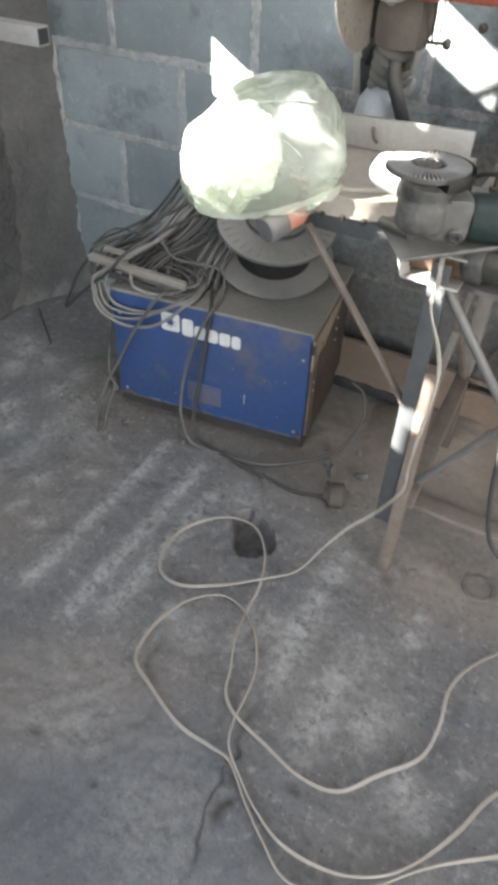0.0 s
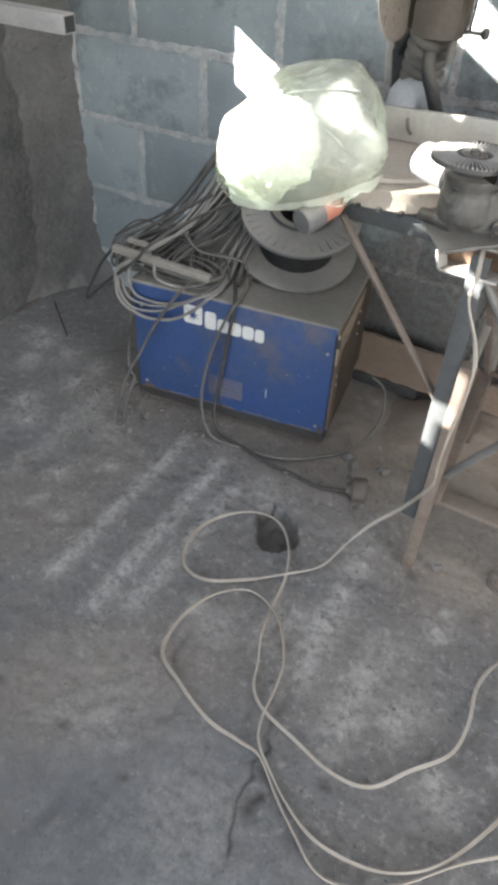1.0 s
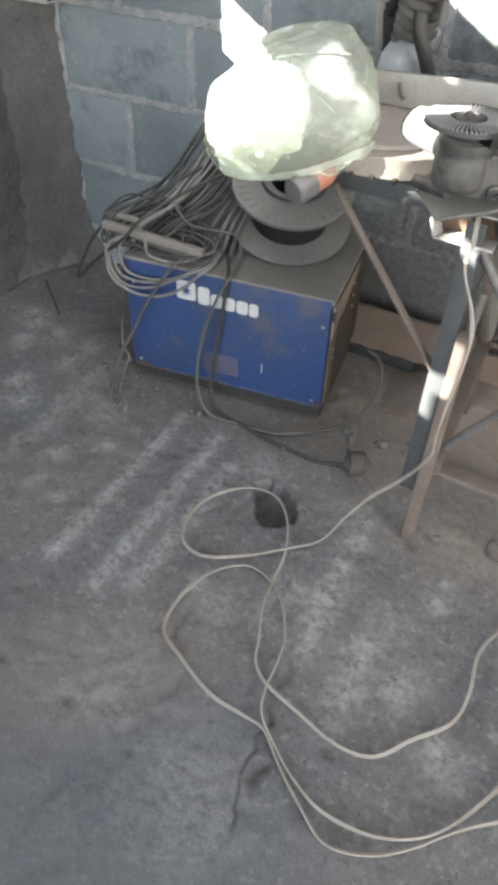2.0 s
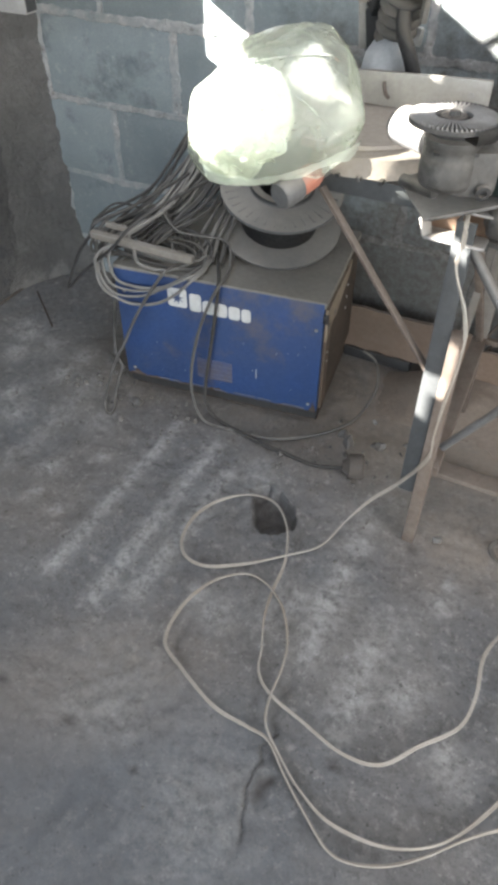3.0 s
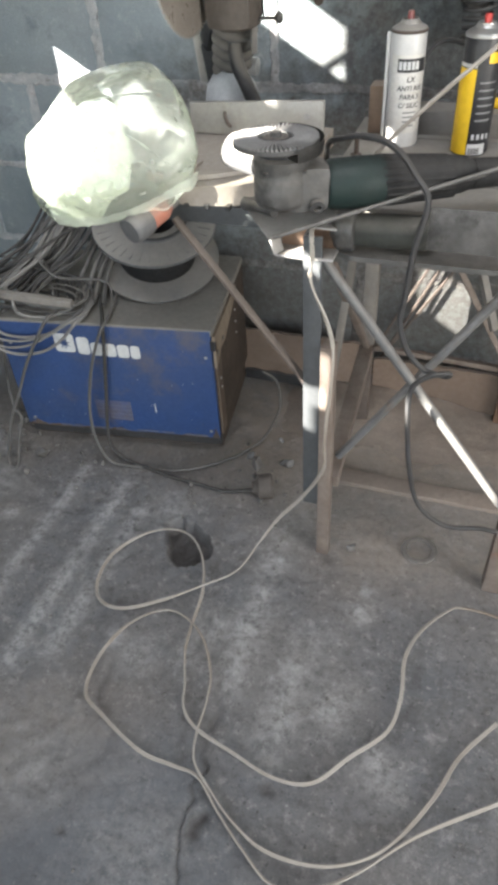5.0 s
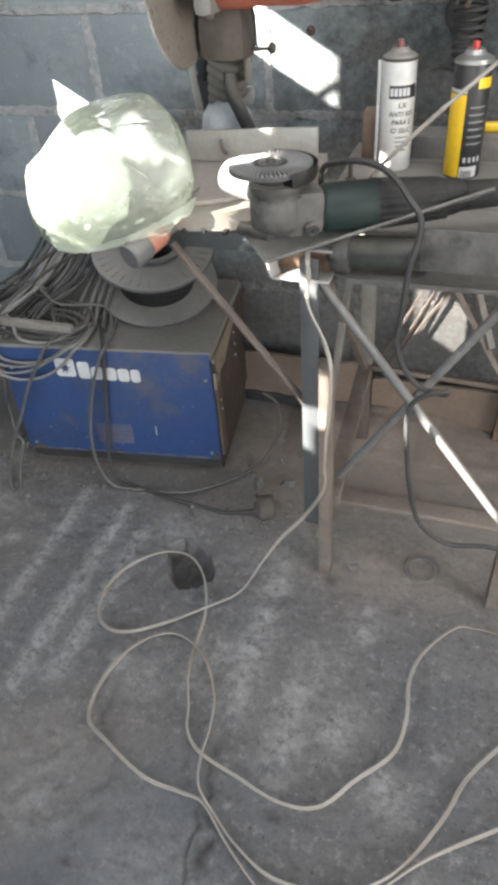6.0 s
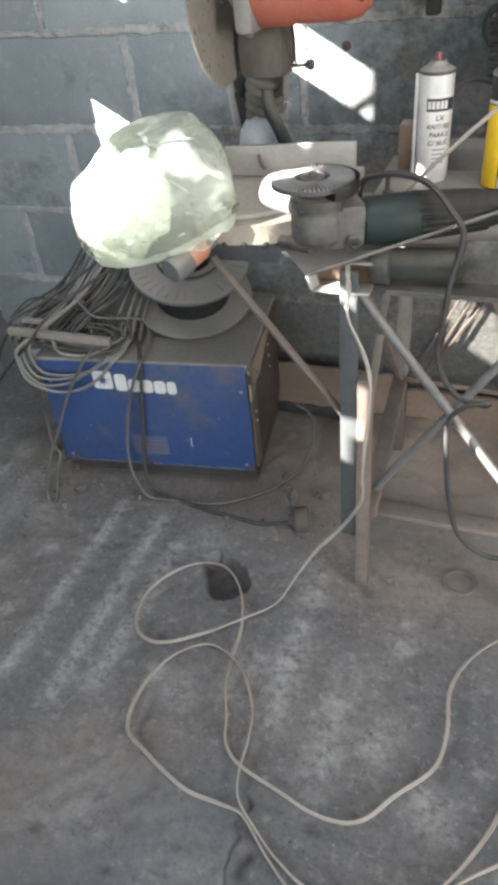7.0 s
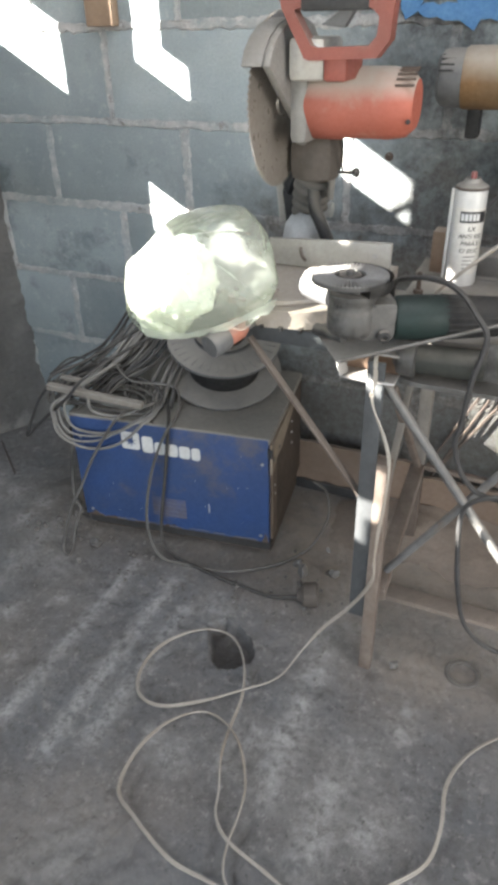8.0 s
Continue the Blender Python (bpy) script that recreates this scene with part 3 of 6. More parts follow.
    wob = np.array([[0.006 * noise.noise(Vector((x * 45, y * 45, 3))) + 0.003 * noise.noise(Vector((x * 150, y * 150, 8))) for y in ys] for x in xs])
    inside, near = np.zeros_like(X, dtype=bool), np.full_like(X, 9.0)
    for (x0, y0), (x1, y1) in zip(corners, corners[1:] + corners[:1]):
        u = np.clip(((X - x0) * (x1 - x0) + (Y - y0) * (y1 - y0)) / ((x1 - x0) ** 2 + (y1 - y0) ** 2), 0, 1)
        near = np.minimum(near, np.hypot(X - x0 - u * (x1 - x0), Y - y0 - u * (y1 - y0)))
        inside ^= ((y0 > Y) != (y1 > Y)) & (X < x0 + (Y - y0) * (x1 - x0) / (y1 - y0 + 1e-9))
    hole = np.clip((np.where(inside, near, -near) + wob + 0.005) / 0.008, 0, 1)
    small = [(0.72, 1.17, 0.012), (1.1, 0.93, 0.014), (0.763, 0.873, 0.012), (0.4, 1.43, 0.01), (0.53, 1.37, 0.012), (1.08, 1.39, 0.025),
             (0.454, 1.397, 0.014), (0.449, 1.345, 0.01), (0.55, 1.315, 0.008), (0.692, 1.194, 0.012), (0.555, 1.404, 0.01), (0.69, 0.796, 0.012), (0.545, 0.801, 0.014), (0.826, 0.779, 0.01), (0.22, 1.225, 0.012), (0.391, 1.036, 0.008)]
    for x, y, w in small:
        pit = np.maximum(pit, np.clip(1.3 - (np.hypot(X - x, Y - y) + 1.5 * wob) / (w * 0.75), 0, 1) * 0.7)
    # a chipped spot with a hairline crack running from it
    crack = [(0.981, 0.948), (1.001, 0.927), (0.987, 0.897), (0.999, 0.878), (0.992, 0.858), (0.995, 0.83), (1.003, 0.811), (1.008, 0.788), (1.018, 0.777), (1.021, 0.762)]
    for (x0, y0), (x1, y1) in zip(crack, crack[1:]):
        pit = np.maximum(pit, streak(x0, y0, x1, y1, 0.0024, 0.75))
    chip = [(1.014, 0.836), (1.015, 0.847), (1.023, 0.86)]
    for (x0, y0), (x1, y1), w in zip(chip, chip[1:], (0.012, 0.009)):
        pit = np.maximum(pit, streak(x0, y0, x1, y1, w, 1.15))
    # dark lines on the floor beside the cord
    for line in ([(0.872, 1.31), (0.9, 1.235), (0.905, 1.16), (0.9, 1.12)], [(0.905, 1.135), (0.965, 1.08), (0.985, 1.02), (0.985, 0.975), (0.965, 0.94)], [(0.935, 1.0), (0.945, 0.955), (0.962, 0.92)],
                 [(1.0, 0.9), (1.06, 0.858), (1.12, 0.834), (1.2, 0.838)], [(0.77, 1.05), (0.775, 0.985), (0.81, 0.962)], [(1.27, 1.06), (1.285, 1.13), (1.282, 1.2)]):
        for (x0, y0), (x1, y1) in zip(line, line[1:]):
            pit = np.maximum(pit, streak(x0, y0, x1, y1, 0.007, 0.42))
    pit = np.maximum(pit, hole)
    bm = bmesh.new()
    layers = [bm.verts.layers.float.new(n) for n in ("chalk", "lit_grime", "pit", "skin")]
    grid = {}
    for i in range(len(xs)):
        for j in range(len(ys)):
            v = Vector((xs[i], ys[j], 0))
            z = 0.006 * noise.fractal(v * 5.0, 1.0, 2.0, 4) + 0.0025 * noise.noise(v * 38.0) - 0.004
            z = min(z, 0.0) - (0.034 + 0.008 * noise.noise(v * 55.0)) * hole[i, j] - 0.006 * max(pit[i, j] - hole[i, j], 0) + 0.002 * chalk[i, j]
            w = bm.verts.new((xs[i], ys[j], z))
            for layer, field in zip(layers, (chalk, lit_grime, pit, skin)):
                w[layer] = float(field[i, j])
            grid[i, j] = w
    for i in range(len(xs) - 1):
        for j in range(len(ys) - 1):
            bm.faces.new((grid[i, j], grid[i + 1, j], grid[i + 1, j + 1], grid[i, j + 1]))
    ob = part("floor", bm, M_FLOOR)
    return tagged(ob, "worn grey concrete floor with chalky streaks and a dark pit", "floor", kind="structure")


build_floor()


def sun_hole(y0, y1, z0, z1, thick=0.03):
    """An opening in the west wall that lets sunlight through its inner face from y0 to y1 and z0 to z1."""
    return (y0 - thick * SUN.y, y1, z0, z1 - thick * SUN.z)


# Unseen gaps, placed and sized so that the sun patches fall right.
HOLES = [
    sun_hole(1.722, 1.87, 1.168, 1.318),
    sun_hole(1.45, 1.503, 1.362, 1.43), sun_hole(1.502, 1.558, 1.362, 1.75),
    sun_hole(1.455, 1.553, 0.985, 1.102),
    sun_hole(1.03, 1.26, 1.444, 1.534),
    # over the plastic bag
    sun_hole(0.53, 0.6, 1.288, 1.3345), sun_hole(0.515, 0.6, 1.335, 1.3595), sun_hole(0.513, 0.6, 1.36, 1.3845), sun_hole(0.482, 0.6, 1.385, 1.43), sun_hole(0.495, 0.57, 1.4305, 1.45),
    # over the grinder's handle and disc
    sun_hole(0.375, 0.47, 1.472, 1.532), sun_hole(0.352, 0.384, 1.545, 1.575),
    # over the table's leg, rail, cord and pipe
    sun_hole(0.346, 0.37, 1.1, 1.19), sun_hole(0.3225, 0.329, 1.174, 1.276), sun_hole(0.335, 0.402, 1.4, 1.42),
    *[sun_hole(0.1 + k * 0.01, 0.11 + k * 0.01, 1.185 + k * 0.0086, 1.221 + k * 0.0086) for k in range(12)],
    # over the foot of the white can
    sun_hole(0.678, 0.694, 1.48, 1.507),
    # on to the floor beside the table, out of view, to bounce light under it
    sun_hole(-0.2, 0.05, 1.06, 1.36),
]
# a gap low on the wall, over the sticks behind the table
HOLES += [sun_hole(0.762, 0.872, 1.08, 1.205)]
# The last, wide opening is added for the west fill lamp.
west = part("wall_west", holed_wall(WEST, "x", -2.6, 2.15, 2.7, -0.03, HOLES + [(-2.15, -0.6, 1.1, 2.0)]), M_WEST, smooth=False)
tagged(west, "dirty rendered board wall with unseen gaps placed to shape the sunlight", "wall", kind="structure")
# Unseen strips added outside the low gap to dim its sunbeam.
for k in range(22):
    part("dimming_slat", box(WEST - 0.0344, WEST - 0.0336, 0.7, 0.9, 1.07 + k * 0.008, 1.0744 + k * 0.008), M_WEST, west, smooth=False)
# Unseen bar added outside to cut the slanting edge of one sun patch.
part("batten", bar((WEST - 0.038, 1.061, 1.418), (WEST - 0.038, 0.941, 1.598), 0.005, 0.012, 0.001), M_WEST, west)
# Unseen walls and ceiling, added with openings for the fill lamps.
south = part("wall_south", holed_wall(-2.6, "y", -0.37, 4.1, 2.7, -0.1, [(0.4, 2.9, 0.02, 2.4)]), M_WEST, smooth=False)
tagged(south, "added unseen south wall with a wide opening for fill light", "wall", kind="structure")
tagged(part("wall_east", holed_wall(4.0, "x", -2.6, 2.15, 2.7, 0.1, [(-0.9, 0.7, 0.02, 2.15)]), M_WEST, smooth=False), "added unseen east wall with an opening for fill light", "wall", kind="structure")
bm = bmesh.new()
for x0, x1, y0, y1 in ((-0.37, 4.1, -2.7, 0.05), (-0.37, 4.1, 1.15, 2.15), (-0.37, 0.8, 0.05, 1.15), (2.0, 4.1, 0.05, 1.15)):
    box(x0, x1, y0, y1, 2.7, 2.75, 0, bm)
tagged(part("ceiling", bm, M_CEIL, smooth=False), "added unseen fibre cement ceiling with an opening for fill light", "ceiling", kind="structure")
wall = part("wall_north", box(-0.37, 4.1, NORTH + 0.003, NORTH + 0.15, 0, 2.7), M_MORTAR, smooth=False)
tagged(wall, "concrete block wall with blue-grey paint and pale mortar joints", "wall", kind="structure")


def corner_plaster():
    """A ragged fillet of mortar smeared up the corner of the two walls."""
    bm = bmesh.new()
    rows = []
    for k in range(226):
        z = k * 0.012
        n1, n2 = noise.noise(Vector((0, 3, z * 9))), noise.noise(Vector((5, 1, z * 7)))
        flare = 0.1 * math.exp(-z / 0.09)
        right = WEST + 0.075 + flare + 0.018 * n1 + 0.012 * noise.noise(Vector((9, 1, z * 32))) + 0.007 * noise.noise(Vector((4, 6, z * 90)))
        rise = min(max((z - 0.98) / 0.14, 0.0), 1.0)
        left = NORTH - 0.17 + 0.07 * rise - flare - 0.04 * n2 - 0.02 * noise.noise(Vector((2, 8, z * 26))) - 0.009 * noise.noise(Vector((7, 3, z * 80)))
        ring = []
        for j in range(13):
            u = j / 12
            a = u * math.pi / 2
            x = WEST + (right - WEST) * (1 - math.sin(a)) ** 0.9 if j < 12 else WEST
            y = NORTH - (NORTH - left) * (1 - math.cos(a)) ** 0.9
            bulge = (0.008 * noise.noise(Vector((x * 26, y * 26, z * 18))) + 0.003 * noise.noise(Vector((x * 90, y * 90, z * 70)))) * math.sin(math.pi * u)
            ring.append(bm.verts.new((x + bulge + (0.003 if 0 < j < 12 else -0.004), y - bulge if j else NORTH + 0.012, z)))
        rows.append(ring)
    for a, b in zip(rows, rows[1:]):
        for j in range(12):
            bm.faces.new((a[j], a[j + 1], b[j + 1], b[j]))
    tagged(part("corner_plaster", bm, M_PLASTER), "rough grey mortar smeared into the wall corner", "plaster", kind="structure")


corner_plaster()

# paint sprayed on the blocks above the tools
def paint_stroke(points, width, proud=0.004):
    bm = bmesh.new()
    path = smooth_path([(x, 0, z) for x, z in points], 6)
    rows = []
    for i, p in enumerate(path):
        d = (path[min(i + 1, len(path) - 1)] - path[max(i - 1, 0)]).normalized()
        u = 2 * i / (len(path) - 1) - 1
        side = Vector((-d.z, 0, d.x)) * width * (0.5 + 0.22 * noise.noise(p * 60) + 0.1 * noise.noise(p * 170)) * max(1 - u ** 8, 0.0) ** 0.5 + Vector((0.0001, 0, 0))
        rows.append([bm.verts.new((p.x + s * side.x, y, p.z + s * side.z)) for s, y in ((-1, NORTH + 0.002), (-1, NORTH - proud), (1, NORTH - proud), (1, NORTH + 0.002))])
    for a, c in zip(rows, rows[1:]):
        for k in range(4):
            bm.faces.new((a[k], a[(k + 1) % 4], c[(k + 1) % 4], c[k]))
    bm.faces.new(rows[0])
    bm.faces.new(rows[-1][::-1])
    return bm


mark = thing("painted_mark", "blue sprayed paint strokes on the block wall", "paint mark", (0, 0, 0))
for stroke in (((0.9, 1.1), (0.93, 1.2), (0.96, 1.3)), ((0.985, 1.31), (1.0, 1.2), (1.03, 1.08)), ((0.93, 1.15), (0.98, 1.155), (1.03, 1.15)),
               ((1.09, 1.094), (1.1, 1.2), (1.1, 1.3)), ((1.1, 1.2), (1.15, 1.16), (1.2, 1.085))):
    part("stroke", paint_stroke(stroke, 0.042), M_BLUEPAINT, mark)
part("stroke", paint_stroke(((0.92, 1.117), (1.0, 1.111), (1.06, 1.115), (1.13, 1.108), (1.24, 1.112)), 0.03, 0.0056), M_BLUEPAINT, mark)


# ---- welding machine and what lies on it ----
def welding_machine():
    w = thing("welding_machine", "dented blue steel welding machine with dusty lid and rusty side", "welding machine", (0.307, 1.535, 0), 8.4)
    W, D, Z0, Z1 = 0.472, 0.33, 0.062, 0.342
    part("front_panel", box(0, W, 0, 0.012, Z0, Z1 + 0.004, 0.004), M_BLUE, w, "scratched blue painted front panel")
    part("body", box(0.004, W - 0.022, 0.012, D, Z0 + 0.012, Z1 - 0.004, 0.004), M_RUST, w)
    lid = box(-0.003, W + 0.004, 0.001, D + 0.004, Z1 - 0.006, Z1 + 0.011, 0.006)
    for v in lid.verts:
        v.co.z += 0.0022 * noise.noise(v.co * 9) - 0.004 * max(v.co.x - W + 0.08, 0) / 0.08
    part("lid", lid, M_TOPDUST, w, "dust-covered lid folded over the edges")
    fold = prism([(0.0, Z1 - 0.007), (0.22, Z1 - 0.007), (0.2, Z1 - 0.03), (0.13, Z1 - 0.05), (0.085, Z1 - 0.066), (0.05, Z1 - 0.062), (0.0, Z1 - 0.085)], W + 0.0035, W + 0.009)
    part("lid_fold", moved(fold, Matrix(((0, 0, 1, 0), (1, 0, 0, 0), (0, 1, 0, 0), (0, 0, 0, 1)))), M_LIDSIDE, w, "dusty tan edge of the lid bent down the side")
    # Black box and discs stand in for the dark inside these openings.
    part("notch", box(W - 0.002, W + 0.0096, -0.0016, 0.0075, Z1 - 0.042, Z1 - 0.018, 0.0025), M_INK, w, "dark notch in the bent corner")
    for y, z in ((0.012, Z1 - 0.052), (0.066, Z1 - 0.05)):
        part("slot", lathe([(0, 0), (0.006, 0), (0.006, 0.001), (0, 0.001)], (W + 0.009, y, z), (W + 1, y, z), 12), M_INK, w)
    for y, z in ((0.03, Z1 - 0.13), (0.032, Z1 - 0.155), (0.2, Z1 - 0.06), (0.2, Z1 - 0.09), (0.2, Z1 - 0.12)):
        part("rivet", lathe([(0, 0), (0.003, 0), (0.0025, 0.0015), (0, 0.002)], (W + 0.0065, y, z), (W + 1, y, z), 8), M_TIN, w)
    part("side_panel", box(W - 0.022, W + 0.002, 0.0125, D, Z0 + 0.006, Z1 - 0.012, 0.003), M_SIDE, w, "dark rusty side panel")
    part("side_flange", box(W - 0.001, W + 0.0065, 0.0128, 0.05, Z0 + 0.004, Z1 - 0.011, 0.002), M_FLANGE, w, "stained brown corner flange")
    # The rail takes cable black to paint the dark gap under the panel.
    part("bottom_rail", box(0.002, W - 0.002, 0.0125, 0.03, Z0 - 0.03, Z0 + 0.011, 0.002), M_DARKCABLE, w, "rusty bottom rail blackened for the shaded gap")
    part("floor_pan", box(0.004, W - 0.004, 0.0305, D - 0.01, Z0 - 0.05, Z0 - 0.0085, 0.003), M_SIDE, w)
    for x in (0.05, W - 0.09):
        part("skid", box(x, x + 0.04, 0.05, D - 0.02, 0, Z0 + 0.013, 0.004), M_BLACK, w)
    for x, z in ((0.02, Z0 + 0.02), (W - 0.02, Z0 + 0.02), (W - 0.014, Z1 - 0.06), (0.02, Z1 - 0.05)):
        part("screw", lathe([(0, 0), (0.004, 0), (0.0035, 0.0015), (0, 0.002)], (x, 0, z), (x, -1, z), 10), M_TIN, w)
    # the maker's mark, as plain shapes
    def rounded(x0, x1, z0, z1, r=0.006):
        pts = []
        for cx, cz, a0 in ((x1 - r, z1 - r, 0), (x0 + r, z1 - r, 90), (x0 + r, z0 + r, 180), (x1 - r, z0 + r, 270)):
            pts += [(cx + r * math.cos(radians(a0 + s * 30)), cz + r * math.sin(radians(a0 + s * 30))) for s in range(4)]
        return pts
    upright = pose(0, 0, 0, 90, 0, 0)
    badge = part("badge", moved(prism(rounded(0.126, 0.17, 0.277, 0.322), 0.0002, 0.0012), upright), M_WHITE, w, "white square badge")
    star = [(0.148 + (0.016 if k % 2 == 0 else 0.006) * math.cos(k * math.pi / 8 + 0.2), 0.2995 + (0.016 if k % 2 == 0 else 0.006) * math.sin(k * math.pi / 8 + 0.2)) for k in range(16)]
    part("star", moved(prism(star, 0.0013, 0.0018), upright), M_BLUE, badge)
    for x0, x1, z0, z1 in ((0.176, 0.203, 0.273, 0.316), (0.206, 0.233, 0.272, 0.304), (0.236, 0.262, 0.271, 0.303), (0.265, 0.291, 0.27, 0.302), (0.294, 0.315, 0.269, 0.301)):
        part("mark_bar", moved(prism(rounded(x0, x1, z0, z1, 0.007), 0.0002, 0.001), upright), M_WHITE, badge)
    faded = surface("faded_sticker", (0.06, 0.075, 0.15), (0.085, 0.075, 0.085), 0.7, scale=30, grain=160, bump=0.1)
    part("faded_sticker", box(0.185, 0.27, -0.0006, 0.001, 0.095, 0.15, 0), faded, w)
    for k in range(4):
        part("scratch", box(0.185 + 0.01 * (k % 2), 0.27, -0.001, 0.0008, 0.1 + k * 0.012, 0.1016 + k * 0.012), M_FADEDLINE, w)
    part("scratch", box(0.327, 0.3285, -0.0008, 0.001, 0.125, 0.15), M_WHITE, w)
    rng = random.Random(4)
    x = 0.085
    while x < W - 0.03:
        n = rng.uniform(0.015, 0.06)
        part("scuff", box(x, min(x + n, W - 0.006), -0.0007, 0.001, Z0 + 0.003 + rng.uniform(0, 0.002), Z0 + 0.0065 + rng.uniform(0, 0.002)), M_FADEDLINE, w)
        x += n + rng.uniform(0.004, 0.03)
    for x0, x1, h in ((0.002, 0.05, 0.016), (0.05, 0.11, 0.008), (0.13, 0.19, 0.007), (0.2, 0.255, 0.012), (0.38, 0.44, 0.006), (0.455, 0.47, 0.03)):
        n = 9
        edge = [(x0 + (x1 - x0) * k / n, Z0 + 0.0015 + h * (0.35 + 0.65 * rng.random()) * math.sin(math.pi * (k + 0.3) / (n + 0.6))) for k in range(n + 1)]
        part("rust_patch", moved(prism([(x0, Z0 + 0.001)] + edge + [(x1, Z0 + 0.001)], 0.0002, 0.0006), upright), M_DARKRUST, w)
    for k in range(34):
        x, z, r = rng.uniform(0.03, W - 0.02), rng.uniform(Z0 + 0.02, Z1 - 0.03), rng.uniform(0.0005, 0.0011)
        part("paint_chip", lathe([(0, 0), (r, 0), (0, 0.0004)], (x, 0, z), (x, -1, z), 6), M_WHITE if k % 3 else M_RUST, w)
    return w


welding_machine()
RX, RY, RZ = 0.594, 1.785, 0.354


def wire_reel():
    r = thing("wire_reel", "empty grey plastic welding wire reel with ribbed flanges", "reel", (RX, RY, RZ))
    r.matrix_basis = pose(RX - 0.014, RY + 0.008, RZ + 0.038, 15, 10, 0)
    o, up = (0, 0, 0), (0, 0, 1)
    part("lower_flange", lathe([(0.07, 0), (0.128, 0), (0.136, 0.003), (0.137, 0.008), (0.13, 0.01), (0.07, 0.012)], o, up, 56), M_REEL, r)
    part("hub", lathe([(0.054, 0), (0.082, 0), (0.086, 0.02), (0.086, 0.09), (0.08, 0.1), (0.054, 0.1)], o, up, 48), M_TOOLBLACK, r, "dark reel hub")
    top = part("upper_flange", lathe([(0.05, 0.1), (0.125, 0.094), (0.131, 0.098), (0.13, 0.104), (0.12, 0.107), (0.07, 0.11), (0.066, 0.117), (0.05, 0.117)], o, up, 56), M_REEL, r)
    for k in range(36):
        m = pose(0, 0, 0, 0, 0, k * 10)
        part("rib", box(0.074, 0.121, -0.0014, 0.0014, 0.1068, 0.1089, 0, None, m), M_REEL, top)
    part("core", lathe([(0, 0.03), (0.05, 0.03), (0.052, 0.119), (0.068, 0.121), (0.07, 0.115)], o, up, 36), M_BLACK, r)


wire_reel()

# grey welding cables: one heap thrown over the corner of the machine
random.seed(5)


def jitter(p, s):
    return (p[0] + random.uniform(-s, s), p[1] + random.uniform(-s, s), p[2] + random.uniform(-s, s) * 0.8)


heap = thing("welding_cable_heap", "tangled heap of dusty grey welding cables on the machine", "cables", (0, 0, 0))
for k in range(14):
    s = k / 13
    top = (0.37 + 0.075 * s, 1.9 - 0.1 * s, 0.62 - 0.03 * s)
    pts = [top, jitter((0.34 + 0.09 * s, 1.79 - 0.05 * s, 0.53 - 0.02 * s), 0.008), jitter((0.3 + 0.09 * s, 1.69 - 0.02 * s, 0.45 - 0.01 * s), 0.012),
           jitter((0.25 + 0.05 * s, 1.585, 0.405), 0.014), jitter((0.27 + 0.03 * s, 1.53, 0.378), 0.01)]
    pts += [jitter((0.3, 1.555, 0.367), 0.004), jitter((0.4, 1.6, 0.366), 0.004)]
    part("cable", sweep(smooth_path(pts, 7), 0.0032, 8, None), M_GREYCABLE if k % 3 else M_DARKCABLE, heap)
for k in range(22):
    s = k / 21
    pts = [(0.4 + 0.1 * s, 1.9 - 0.03 * s, 0.61 - 0.02 * s), jitter((0.39 + 0.1 * s, 1.8, 0.53), 0.008), jitter((0.36 + 0.1 * s, 1.7, 0.45), 0.01),
           jitter((0.31 + 0.09 * s, 1.62, 0.4), 0.009), jitter((0.28 + 0.11 * s, 1.58, 0.375), 0.008), (0.3 + 0.13 * s, 1.6, 0.363)]
    part("cable", sweep(smooth_path(pts, 7), random.choice((0.0026, 0.003, 0.0036)), 8), (M_GREYCABLE, M_DARKCABLE, M_LEAD)[k % 3], heap)
for r, h in ((0.13, 0.0), (0.118, 0.012), (0.14, 0.02)):
    pts = [(0.36 + r * math.cos(a) * 1.0, 1.6 + 0.3 * r * math.sin(a), 0.366 + h + 0.006 * math.sin(2 * a)) for a in [i * math.tau / 14 for i in range(15)]]
    part("cable", sweep(smooth_path(pts, 5), 0.003, 8), M_GREYCABLE, heap)
for k in range(5):
    pts = [(0.46 + 0.02 * k, 1.9, 0.6), jitter((0.47 + 0.018 * k, 1.8, 0.5), 0.008), jitter((0.46 + 0.015 * k, 1.7, 0.42), 0.01), (0.44 + 0.02 * k, 1.63, 0.362)]
    part("cable", sweep(smooth_path(pts, 7), 0.0045, 8), M_GREYCABLE, heap)
for k in range(9):
    a = random.uniform(0, 1)
    x0, x1 = 0.25 + 0.1 * a, random.uniform(0.36, 0.56)
    z0 = random.uniform(0.37, 0.44)
    pts = [(x0, 1.56 + 0.08 * a, z0), jitter((x0 + 0.05, 1.6 + 0.05 * a, z0 + random.uniform(0, 0.05)), 0.008), jitter(((x0 + x1) / 2, 1.64, 0.42), 0.014), jitter((x1 - 0.03, 1.66, 0.4), 0.012), (x1, 1.62, 0.366)]
    part("cable", sweep(smooth_path(pts, 7), random.choice((0.0024, 0.0028, 0.0032)), 8), (M_LEAD, M_GREYCABLE, M_DARKCABLE, M_LEAD)[k % 4], heap)
